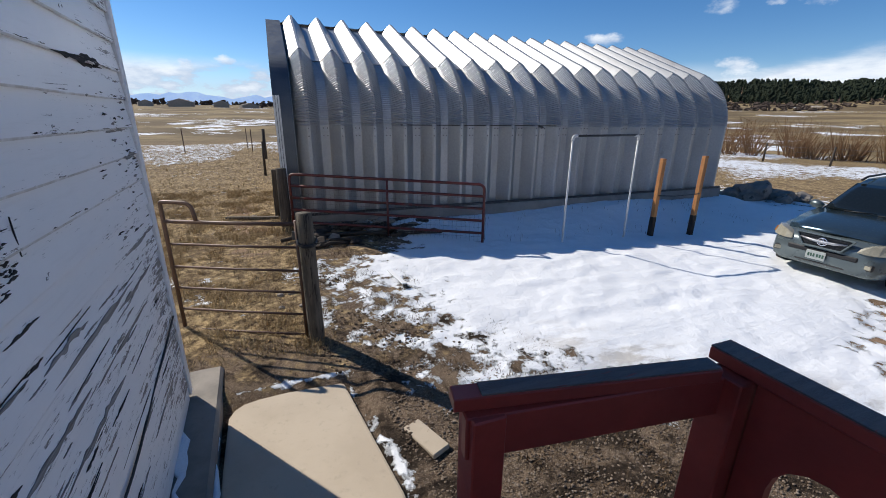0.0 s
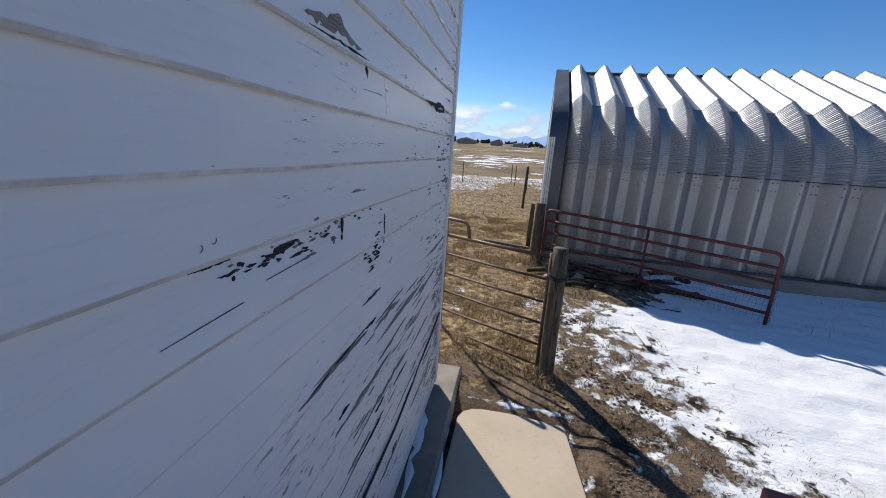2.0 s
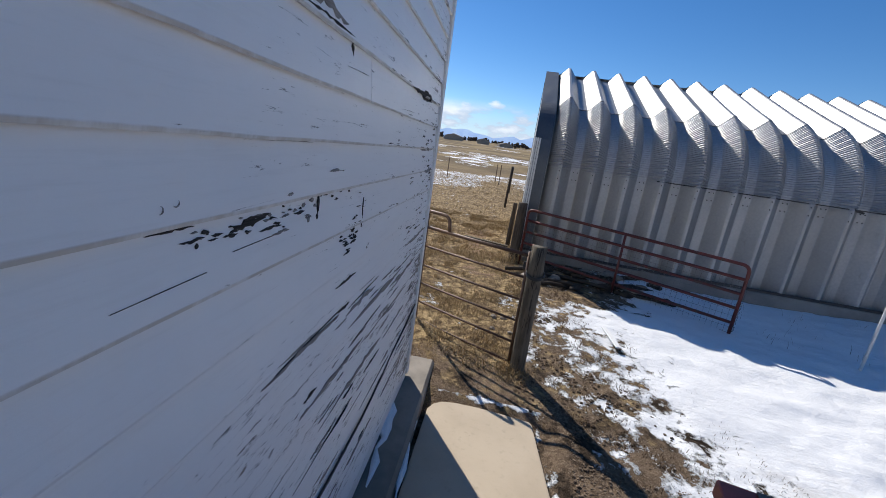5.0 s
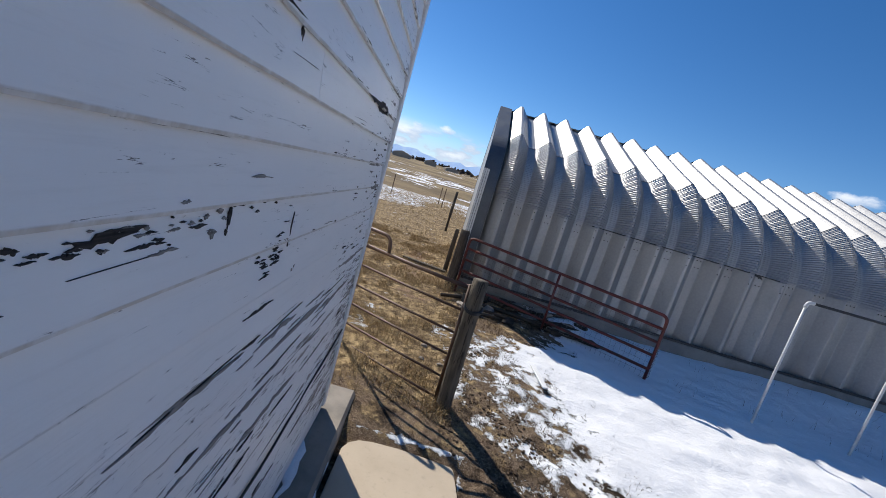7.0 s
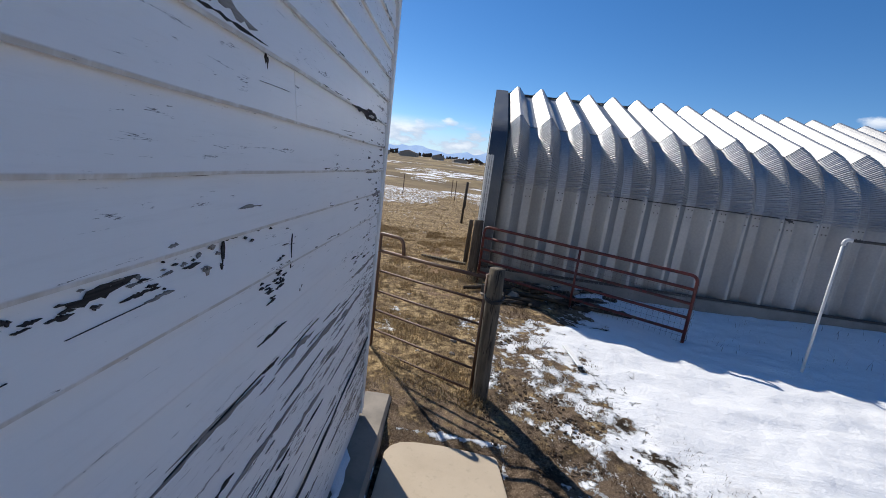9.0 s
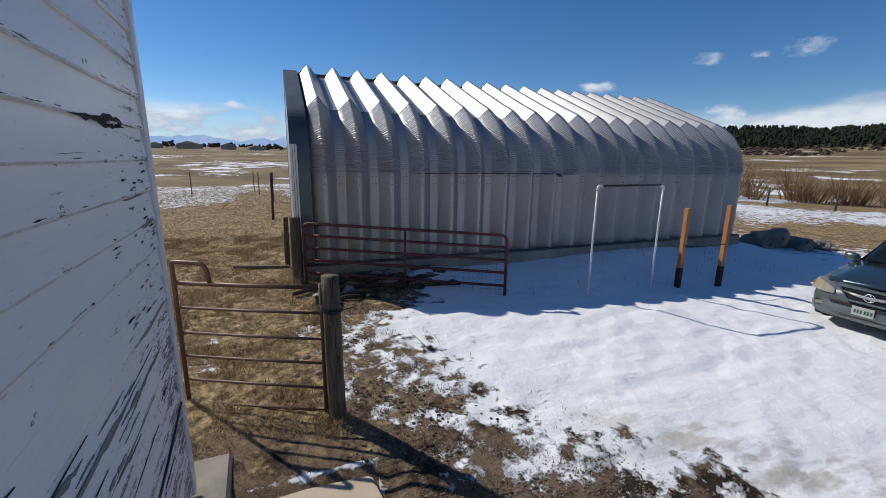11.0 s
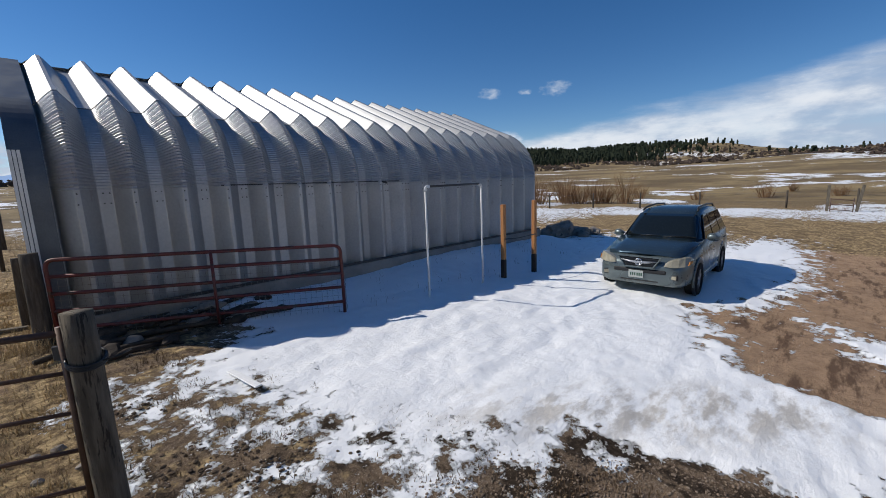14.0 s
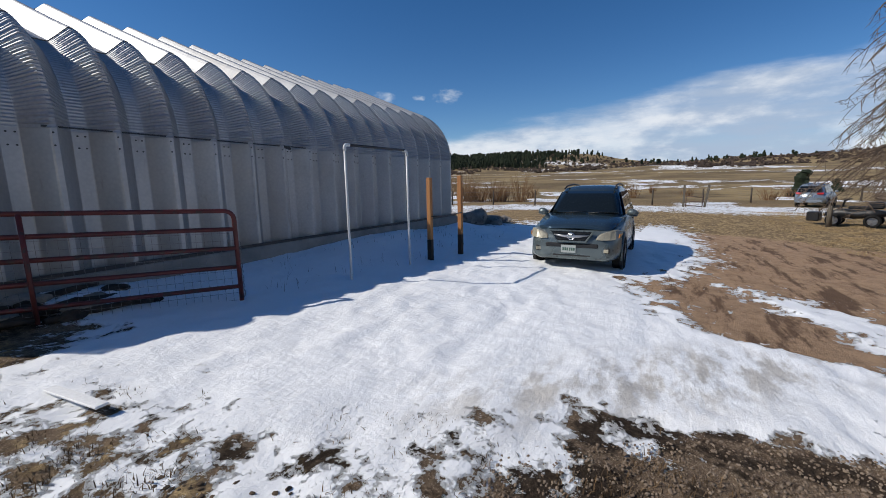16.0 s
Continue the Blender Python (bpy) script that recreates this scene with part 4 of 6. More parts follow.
for i in range(19):
    for name, me in meshes.items():
        ob = new(name, me)
        ob.parent = hut
        ob.matrix_basis = pose(X0 + i * PITCH, 0, 0)
far_line = [(2 * YR - y, z, -n1, n2, s) for y, z, n1, n2, s in (wall_line + curve_line[::16] + roof_line)]
bm = bmesh.new()
row0 = []
for y, z, n1, n2, s in far_line:
    row0.append([bm.verts.new((X0 + PITCH * (k / 4), y + n1 * 0.07 * ((k + 2) % 4 == 0 or 0), z + n2 * (0.075 if k % 4 == 2 else -0.075))) for k in range(19 * 4 + 1)])
for a, b in zip(row0, row0[1:]):
    for j in range(len(a) - 1):
        bm.faces.new((a[j], a[j + 1], b[j + 1], b[j]))
part("far_side", bm, M["steel"], hut)


def hut_profile(grow):
    pts = [(Y0 - grow, ZB - 0.02)] + [(y + n1 * grow, z + n2 * grow) for y, z, n1, n2, s in curve_line[::11]] + [(YR, ZR + grow)]
    return pts + [(2 * YR - y, z) for y, z in pts[:-1][::-1]]


for name, xa, xb in (("end_wall", X0 - 0.20, X0 - 0.16), ("end_wall", X1 - 0.02, X1 + 0.02)):
    bm = bmesh.new()
    prism(bm, hut_profile(-0.06), xa, xb, lambda u, v, d: (d, u, v))
    part(name, bm, M["steel"], hut, "flat sheet steel end wall")
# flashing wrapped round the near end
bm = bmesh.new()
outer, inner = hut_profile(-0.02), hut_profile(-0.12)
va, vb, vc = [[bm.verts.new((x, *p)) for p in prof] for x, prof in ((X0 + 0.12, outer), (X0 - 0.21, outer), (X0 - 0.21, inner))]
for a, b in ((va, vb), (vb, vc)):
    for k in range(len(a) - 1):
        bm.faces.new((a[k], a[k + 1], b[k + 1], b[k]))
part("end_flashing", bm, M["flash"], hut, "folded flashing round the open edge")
bm = bmesh.new()
for k in range(3):
    box(bm, (X0 - 0.19 + 0.042 * k, Y0 + 0.012, 1.56), (0.034, 0.014, 2.3), bevel=0.004)
part("corner_strip", bm, M["pipe"], hut, "bright ribbed corner strip")
bm = bmesh.new()
box(bm, ((X0 + X1) / 2, Y0 + 0.02, ZB - 0.21), (X1 - X0 + 0.1, 0.36, 0.40), bevel=0.012)
part("curb", bm, M["hutbase"], hut, "low cast concrete curb")
bm = bmesh.new()
box(bm, ((X0 + X1) / 2, Y0 - 0.115, ZB + 0.015), (X1 - X0 + 0.06, 0.05, 0.055), bevel=0.004)
part("base_rail", bm, M["pipedark"], hut, "dark base channel")
bm = bmesh.new()
box(bm, (4.85, Y0 - 0.085, ZK + 0.02), (3.9, 0.02, 0.02))
box(bm, (6.34, Y0 - 0.10, ZK + 0.0), (0.16, 0.05, 0.035), Matrix.Rotation(0.25, 3, "Y"))
part("hanging_cord", bm, M["darkwire"], hut, "dark cord sagging along the bolts")
# bolts in two rows where the curved panels meet the wall
bolt = bmesh.new()
bmesh.ops.create_cone(bolt, cap_ends=True, segments=6, radius1=0.013, radius2=0.010, depth=0.016, matrix=Matrix.Rotation(math.pi / 2, 4, "X"))
bolt_me = finish("bolt", bolt, M["darkwire"])
for i in range(19):
    for u in (0.05, 0.17, 0.58):
        for z in (ZK - 0.05, ZK - 0.20):
            ob = new("bolt", bolt_me)
            ob.parent = hut
            ob.matrix_basis = pose(X0 + (i + u) * PITCH, Y0 - (rib(u) - 0.125) - 0.004, z)

# ---- gates, posts and frames ----
def round_post(name, x, y, top, r, lean, label, sink=0.3, group="", mat="post"):
    z0 = hz(x, y)
    bm = bmesh.new()
    n = 9
    pts = [(lean[0] * k / n, lean[1] * k / n, -sink + (top - z0 + sink) * k / n) for k in range(n + 1)]
    tube(bm, pts, [r * (1.04 - 0.08 * k / n) for k in range(n + 1)], 14)
    for v in bm.verts:
        d = noise.noise(Vector((v.co.x * 18 + x * 7, v.co.y * 18, v.co.z * 1.2)))
        v.co.x += 0.012 * d
        v.co.y += 0.010 * d
    return solo(name, bm, M[mat], label, "post", group, smooth=True, at=(x, y, z0))


round_post("gate_post", 0.70, 4.28, 1.41, 0.085, (-0.02, 0.01), "weathered grey wooden gate post bound with black strap")
strap = bmesh.new()
for k in range(3):
    tube(strap, [(0.69 + 0.096 * math.cos(a), 4.28 + 0.096 * math.sin(a), 1.10 + 0.012 * k + 0.03 * math.sin(a)) for a in (2 * math.pi * j / 14 for j in range(15))], 0.008, 6)
tube(strap, [(0.76, 4.21, 1.10), (0.84, 4.17, 1.12), (0.90, 4.20, 1.13)], 0.006, 6)
solo("wire_strap", strap, M["darkwire"], "black strap twisted round the gate post", "strap", smooth=True)
gp2 = round_post("gate_post", 0.47, 8.52, 1.38, 0.10, (0, 0), "dark weathered hinge post of the wide gate", mat="postdark")
round_post("fence_post", 0.28, 9.9, 1.2, 0.05, (0.02, 0), "dark fence post beside the hut", group="fence posts by the hut", mat="postdark")


def smooth_bend(a, corner, b, r, n=6):
    """Points of a tube that turns from a to b round the corner with radius r."""
    a, c, b = Vector(a), Vector(corner), Vector(b)
    p, q = c + (a - c).normalized() * r, c + (b - c).normalized() * r
    return [((1 - t) ** 2) * p + 2 * t * (1 - t) * c + t * t * q for t in (k / n for k in range(n + 1))]


def walk_gate():
    a, b = Vector((0.60, 4.33, 0)), Vector((-0.71, 5.02, 0))
    L = (b - a).length
    turn = math.degrees(math.atan2((b - a).y, (b - a).x))
    g = thing("walk_gate", (a.x, a.y, 0), turn, "rusty brown tube walk gate standing closed", "gate")
    zl, zr = -0.06, -0.0
    top = 1.28
    bm = bmesh.new()
    hump = [(L, 0, zl)] + smooth_bend((L, 0, 1.0), (L, 0, 1.47), (L - 0.3, 0, 1.47), 0.03, 3) + smooth_bend((L - 0.2, 0, 1.47), (L - 0.35, 0, 1.47), (L - 0.37, 0, top), 0.10) + [(L - 0.375, 0, top)]
    tube(bm, hump, 0.021, 10)
    part("end_tube", bm, M["brown"], g, smooth=True)
    bm = bmesh.new()
    tube(bm, [(0.0, 0, zr - 0.02), (0.0, 0, 1.33)], 0.024, 10)
    part("hinge_tube", bm, M["brown"], g, smooth=True)
    for k, z in enumerate((1.27, 1.02, 0.76, 0.51, 0.25, 0.0)):
        bm = bmesh.new()
        tube(bm, [(0, 0, z + 0.02), (L / 2, 0, z + 0.0), (L, 0, z - 0.01)], 0.021 if k == 0 else 0.014, 8)
        part("gate_rail", bm, M["brown"], g, smooth=True)
    bm = bmesh.new()
    box(bm, (0.03, 0, 1.17), (0.05, 0.02, 0.09), bevel=0.004)
    part("latch", bm, M["pipedark"], g)


walk_gate()


def yard_gate():
    a, b = Vector((0.60, 8.36, 0)), Vector((4.02, 6.86, 0))
    L = (b - a).length
    turn = math.degrees(math.atan2((b - a).y, (b - a).x))
    g = thing("yard_gate", (a.x, a.y, 0), turn, "red six-rail tube gate standing half open in snow", "gate")
    zt = lambda u: 1.29 - 0.135 * u / L
    zb = lambda u: 0.06 - 0.15 * u / L
    bm = bmesh.new()
    pts = [(0, 0, zb(0))] + smooth_bend((0, 0, 0.5), (0, 0, zt(0)), (1, 0, zt(1)), 0.12) + smooth_bend((L - 1, 0, zt(L - 1)), (L, 0, zt(L)), (L, 0, 0.5), 0.12) + [(L, 0, zb(L) - 0.03)]
    tube(bm, pts, 0.027, 10)
    part("gate_frame", bm, M["rust"], g, smooth=True)
    for k in range(1, 6):
        f = (0.18, 0.37, 0.56, 0.76, 0.97)[k - 1]
        bm = bmesh.new()
        tube(bm, [(u, 0, zt(u) * (1 - f) + zb(u) * f) for u in (0, L / 2, L)], 0.026, 8)
        part("gate_rail", bm, M["rust"], g, smooth=True)
    bm = bmesh.new()
    tube(bm, [(L * 0.505, -0.02, zb(L / 2)), (L * 0.505, -0.02, zt(L / 2))], 0.022, 8)
    part("middle_tube", bm, M["rust"], g, smooth=True)
    bm = bmesh.new()
    n = 44
    for i in range(1, n):
        u = L * i / n
        tube(bm, [(u, 0.025, zb(u) + 0.02), (u, 0.025, zt(u) - 0.25)], 0.0022, 4, False)
    for j in range(11):
        f = 0.22 + 0.076 * j
        tube(bm, [(0.02, 0.025, zt(0) * (1 - f) + zb(0) * f), (L - 0.02, 0.025, zt(L) * (1 - f) + zb(L) * f)], 0.0022, 4, False)
    part("wire_mesh", bm, M["wire"], g, "thin wire mesh tied to the rails")
    bm = bmesh.new()
    for k in range(16):
        z = 0.75 - k * 0.045
        tube(bm, [(L + 0.035 + 0.012 * math.cos(q + k * 1.57), 0.012 * math.sin(q + k), z + 0.022 * math.sin(q)) for q in (2 * math.pi * j / 8 for j in range(9))], 0.004, 5)
    part("chain", bm, M["wire"], g, "hanging steel chain", True)


yard_gate()

# white pipe frame with a dark cross pipe
fr = thing("pipe_frame", (5.667, 6.533, 0), 0, "white pipe frame with a black cross pipe", "pipe frame")
for x in (0.0, 1.613):
    bm = bmesh.new()
    tube(bm, [(x, 0, hz(5.667 + x, 6.53) - 0.25), (x, 0, 1.0), (x, 0, 2.03)], 0.020, 10)
    part("leg", bm, M["pipe"], fr, "white painted pipe leg", True)
    bm = bmesh.new()
    tube(bm, [(x, 0, 1.96)] + smooth_bend((x, 0, 1.9), (x, 0, 2.045), (x + (0.1 if x == 0 else -0.1), 0, 2.045), 0.06, 5) + [(x + (0.10 if x == 0 else -0.10), 0, 2.045)], 0.027, 10)
    part("elbow", bm, M["pipe"], fr, "pale pipe elbow", True)
bm = bmesh.new()
tube(bm, [(0.06, 0, 2.045), (1.55, 0, 2.06)], 0.021, 10)
part("cross_pipe", bm, M["pipedark"], fr, "black cross pipe", True)

hitch = thing("hitching_posts", (8.1, 6.57, 0), 0, "pair of orange-brown square posts joined by a dark bar", "posts")
for x, y, top in ((0.0, 0.0, 1.57), (1.03, -0.17, 1.62)):
    bm = bmesh.new()
    z0 = hz(8.1 + x, 6.57 + y)
    box(bm, (x, y, (0.3 + top) / 2), (0.095, 0.095, top - 0.3), bevel=0.008)
    part("post", bm, M["orange"], hitch, "orange-brown stained post")
    bm = bmesh.new()
    box(bm, (x, y, (z0 - 0.3 + 0.3) / 2), (0.099, 0.099, 0.6 - z0), bevel=0.006)
    part("post_foot", bm, M["tar"], hitch, "dark soaked post foot")
bm = bmesh.new()
tube(bm, [(-0.02, -0.055, 0.78), (0.4, -0.13, 0.765), (1.0, -0.225, 0.80)], 0.012, 8)
part("cross_bar", bm, M["pipedark"], hitch, smooth=True)

# planks, rocks and litter
bm = bmesh.new()
box(bm, (0, 0, 0), (0.62, 0.075, 0.018), bevel=0.003)
solo("plank", bm, M["trim"], "pale plank lying on snow beside bare dirt", "plank", at=(1.945, 5.55, hz(1.94, 5.55) + 0.045), turn=-83)
bm = bmesh.new()
box(bm, (0, 0, 0), (1.15, 0.1, 0.05), bevel=0.006)
solo("plank", bm, M["post"], "grey board lying in dry grass", "plank", at=(-0.25, 9.9, hz(-0.25, 9.9) + 0.03), turn=-16)
for i, (x, y, a, b, c) in enumerate(((15.3, 9.0, 0.75, 0.5, 0.42), (16.0, 8.6, 0.45, 0.4, 0.26), (14.7, 9.3, 0.4, 0.35, 0.25), (16.6, 8.3, 0.4, 0.3, 0.22), (15.6, 8.2, 0.25, 0.22, 0.15))):
    bm = stone(bmesh.new(), (0, 0, c * 0.4), (a, b, c), 40 + i, 3)
    solo("boulder", bm, M["rock"], "weathered field boulder half sunk in snow", "rock", "boulders by the hut", smooth=False, at=(x, y, hz(x, y)))
rnd = random.Random(31)
for i in range(26):
    x, y = rnd.uniform(0.75, 3.3), rnd.uniform(7.35, 8.45)
    s = rnd.uniform(0.05, 0.16)
    bm = stone(bmesh.new(), (0, 0, s * 0.25), (s * 1.5, s, s * 0.6), 100 + i)
    solo("rock", bm, M["rock"] if i % 3 == 0 else M["debris"], "dark rock among rubbish at the hut's foot", "rock", "rubbish by the hut", at=(x, y, hz(x, y)), turn=rnd.uniform(0, 180))
for i in range(16):
    x, y = rnd.uniform(0.8, 3.4), rnd.uniform(7.2, 8.4)
    L = rnd.uniform(0.35, 1.3)
    bm = bmesh.new()
    tube(bm, [(-L / 2, 0, 0), (-L / 6, rnd.uniform(-0.05, 0.05), 0.02), (L / 5, rnd.uniform(-0.06, 0.06), 0.03), (L / 2, 0, 0.0)], [0.035, 0.04, 0.035, 0.02], 7)
    solo("branch", bm, M["debris"], "dark old branch lying at the hut's foot", "branch", "rubbish by the hut", smooth=True, at=(x, y, hz(x, y) + 0.03), turn=rnd.uniform(-30, 40))
for i in range(5):
    x, y = 0.3 + rnd.uniform(0, 0.5), 5.0 + rnd.uniform(0, 0.5)
    s = rnd.uniform(0.02, 0.045)
    bm = stone(bmesh.new(), (0, 0, s * 0.3), (s * 1.3, s, s * 0.7), 160 + i)
    solo("rock", bm, M["rock"], "pale stone in dry grass", "rock", at=(x, y, hz(x, y)))


# ---- the parked cars ----
def loft(bm, sections):
    """Faces between rings of points, both ends closed."""
    rings = [[bm.verts.new(p) for p in s] for s in sections]
    n = len(rings[0])
    for a, b in zip(rings, rings[1:]):
        for j in range(n):
            bm.faces.new((a[j], a[(j + 1) % n], b[(j + 1) % n], b[j]))
    bm.faces.new(rings[0][::-1])
    bm.faces.new(rings[-1])
    bmesh.ops.recalc_face_normals(bm, faces=bm.faces)
    return bm


def hull(stations):
    """Rings across a car body. stations: x, half width, low, belt, top, crown."""
    out = []
    for x, w, low, mid, top, tuck in stations:
        half = [(w * 0.80, low), (w * 0.97, low + 0.07), (w, mid * 0.5 + low * 0.5), (w * 0.985, mid), (w * (1 - tuck), top - 0.03), (w * (1 - tuck) - 0.12, top), (w * 0.35, top + 0.02)]
        out.append([(x, y, z) for y, z in half] + [(x, -y, z) for y, z in half[::-1]])
    return out


def wheel(parent, x, y, r=0.355, wide=0.24):
    side = 1 if y > 0 else -1
    bm = bmesh.new()
    prof = [(0.62, -0.5), (0.93, -0.5), (1.0, -0.36), (1.0, 0.36), (0.93, 0.5), (0.62, 0.5)]
    n = 36
    rings = [[bm.verts.new((x + r * k * math.cos(a), y + wide * w, r + r * k * math.sin(a))) for k, w in prof] for a in (2 * math.pi * i / n for i in range(n))]
    for i in range(n):
        a, b = rings[i], rings[(i + 1) % n]
        for j in range(len(prof)):
            bm.faces.new((a[j], a[(j + 1) % len(prof)], b[(j + 1) % len(prof)], b[j]))
    bmesh.ops.recalc_face_normals(bm, faces=bm.faces)
    wh = part("wheel", bm, M["tyre"], parent, "black rubber tyre", True)
    bm = bmesh.new()
    yo = y + side * wide * 0.36
    bmesh.ops.create_cone(bm, cap_ends=True, segments=28, radius1=r * 0.63, radius2=r * 0.60, depth=0.03, matrix=Matrix.Translation((x, yo - side * 0.06, r)) @ Matrix.Rotation(math.pi / 2, 4, "X"))
    for k in range(5):
        a = 2 * math.pi * k / 5 + 0.3
        beam(bm, (x, yo, r), (x + r * 0.6 * math.cos(a), yo, r + r * 0.6 * math.sin(a)), 0.03, 0.07)
    bmesh.ops.create_cone(bm, cap_ends=True, segments=16, radius1=0.07, radius2=0.06, depth=0.05, matrix=Matrix.Translation((x, yo, r)) @ Matrix.Rotation(math.pi / 2, 4, "X"))
    part("rim", bm, M["alloy"], wh, "five-spoke alloy rim")


def slab(name, pts, thick, material, parent, label=""):
    """A thin plate over a quadrilateral or polygon, pushed back by thick along its normal."""
    pts = [Vector(p) for p in pts]
    n = (pts[1] - pts[0]).cross(pts[2] - pts[0]).normalized() * thick
    bm = bmesh.new()
    a, b = [bm.verts.new(p) for p in pts], [bm.verts.new(p - n) for p in pts]
    bm.faces.new(a)
    bm.faces.new(b[::-1])
    for i in range(len(a)):
        k = (i + 1) % len(a)
        bm.faces.new((a[i], b[i], b[k], a[k]))
    bmesh.ops.recalc_face_normals(bm, faces=bm.faces)
    return part(name, bm, material, parent, label)


def suv(name, at, turn, body, hoodm, label, front=True):
    """A family off-roader, nose towards -x, its middle at the origin on the ground."""
    c = thing(name, at, turn, label, "car")
    c.matrix_basis = c.matrix_basis @ Matrix.Diagonal((0.95, 0.93, 0.98, 1))
    st = [(-2.36, 0.66, 0.40, 0.58, 0.70, 0.10), (-2.31, 0.80, 0.30, 0.60, 0.78, 0.07), (-2.15, 0.90, 0.26, 0.64, 0.86, 0.05), (-1.85, 0.955, 0.27, 0.68, 0.93, 0.04), (-1.35, 0.97, 0.27, 0.74, 1.01, 0.04), (-0.95, 0.975, 0.26, 0.78, 1.08, 0.05),
          (0.0, 0.975, 0.26, 0.80, 1.11, 0.06), (1.0, 0.975, 0.27, 0.80, 1.12, 0.06), (1.7, 0.965, 0.28, 0.80, 1.13, 0.06), (2.2, 0.93, 0.32, 0.80, 1.12, 0.07), (2.38, 0.84, 0.40, 0.78, 1.08, 0.09)]
    bm = loft(bmesh.new(), hull(st))
    ob = part("body", bm, body, c, "", True)
    gh = [(-0.98, 0.80, 1.04, 1.06, 1.09, 0.02), (-0.30, 0.86, 1.04, 1.2, 1.60, 0.22), (0.05, 0.86, 1.04, 1.25, 1.715, 0.24), (0.9, 0.86, 1.04, 1.25, 1.745, 0.24), (1.75, 0.85, 1.04, 1.25, 1.70, 0.24), (2.05, 0.83, 1.04, 1.2, 1.58, 0.2), (2.30, 0.80, 1.04, 1.08, 1.12, 0.04)]
    rings = []
    for x, w, low, mid, top, tuck in gh:
        half = [(w + 0.055, low), (w + 0.035, low + 0.03), (w * (1 - tuck * 0.9), top - 0.06), (w * (1 - tuck) - 0.03, top - 0.015), (w * 0.4, top + 0.015)]
        rings.append([(x, y, z) for y, z in half] + [(x, -y, z) for y, z in half[::-1]])
    bm = loft(bmesh.new(), rings)
    part("cabin", bm, hoodm, c, "cabin shell and roof", True)
    # hood laid over the nose
    bm = bmesh.new()
    cols = [-0.90, -0.6, -0.28, 0, 0.28, 0.6, 0.90]
    rws = []
    for x, z, k in ((-2.20, 0.905, 0.80), (-2.05, 0.965, 0.88), (-1.7, 1.035, 0.96), (-1.3, 1.095, 1.0), (-0.92, 1.145, 1.02)):
        rws.append([bm.verts.new((x + 0.09 * abs(y), y * k, z + 0.018 * (1 - abs(y)) - 0.05 * abs(y) ** 3)) for y in cols])
    for a, b in zip(rws, rws[1:]):
        for j in range(6):
            bm.faces.new((a[j], a[j + 1], b[j + 1], b[j]))
    bmesh.ops.recalc_face_normals(bm, faces=bm.faces)
    bmesh.ops.solidify(bm, geom=bm.faces[:], thickness=0.025)
    part("hood", bm, hoodm, c, "hood with its blue sheen painted in" if front else "", True)
    bm = bmesh.new()
    nu, nv = 12, 6
    pane = [[bm.verts.new((-0.925 + 0.62 * v / nv - 0.05 * (1 - (2 * u / nu - 1) ** 2) - 0.02 * math.sin(math.pi * v / nv), (2 * u / nu - 1) * (0.77 - 0.16 * v / nv), 1.145 + 0.475 * v / nv + 0.03 * math.sin(math.pi * v / nv))) for u in range(nu + 1)] for v in range(nv + 1)]
    for a, b in zip(pane, pane[1:]):
        for u in range(nu):
            bm.faces.new((a[u], a[u + 1], b[u + 1], b[u]))
    bmesh.ops.recalc_face_normals(bm, faces=bm.faces)
    bmesh.ops.solidify(bm, geom=bm.faces[:], thickness=0.02)
    part("windscreen", bm, M["glass"], c, "dark raked windscreen", True)
    for s in (0.42, -0.10):
        bm = bmesh.new()
        tube(bm, [(-0.99, s, 1.145), (-0.985, s - 0.25, 1.165), (-0.965, s - 0.48, 1.175)], [0.012, 0.009, 0.006], 6)
        part("wiper", bm, M["blackpl"], c, "black wiper arm", True)
    slab("rear_window", [(2.37, 0.72, 1.14), (2.37, -0.72, 1.14), (2.15, -0.60, 1.56), (2.15, 0.60, 1.56)], 0.03, M["glass"], c, "dark rear window")
    for s in (1, -1):
        for x0, x1, t0, t1 in ((-0.70, 0.18, -0.12, 0.20), (0.26, 1.12, 0.28, 1.08), (1.2, 1.95, 1.15, 1.72)):
            pts = [(x0, s * 0.908, 1.10), (x1, s * 0.908, 1.10), (t1, s * 0.72, 1.60), (t0, s * 0.72, 1.60)]
            slab("side_window", pts if s > 0 else pts[::-1], -0.02, M["glass"], c)
        bm = bmesh.new()
        stone(bm, (-0.62, s * 1.06, 1.14), (0.075, 0.13, 0.09), 3)
        for v in bm.verts:
            v.co.z = 1.14 + (v.co.z - 1.14) * 0.9
        m = part("mirror", bm, body, c, "rounded door mirror", True)
        bm = bmesh.new()
        tube(bm, [(-0.18, s * 0.63, 1.68), (-0.05, s * 0.60, 1.745), (0.8, s * 0.60, 1.785), (1.6, s * 0.60, 1.75), (1.75, s * 0.60, 1.68)], 0.022, 8)
        part("roof_rail", bm, M["blackpl"], c, "black roof rail", True)
        for x in (0.45, 1.3):
            bm = bmesh.new()
            tube(bm, [(x - 0.1, s * 0.985, 0.95), (x, s * 1.0, 0.955), (x + 0.1, s * 0.985, 0.95)], 0.014, 6)
            part("door_handle", bm, M["blackpl"], c, smooth=True)
        for x in (-1.45, 1.25):
            bm = bmesh.new()
            tube(bm, [(x + 0.43 * math.cos(a), s * 0.955, 0.36 + 0.43 * math.sin(a)) for a in (math.pi * k / 12 for k in range(-1, 14))], 0.024, 6)
            part("wheel_arch", bm, body, c, smooth=True)
            bm = bmesh.new()
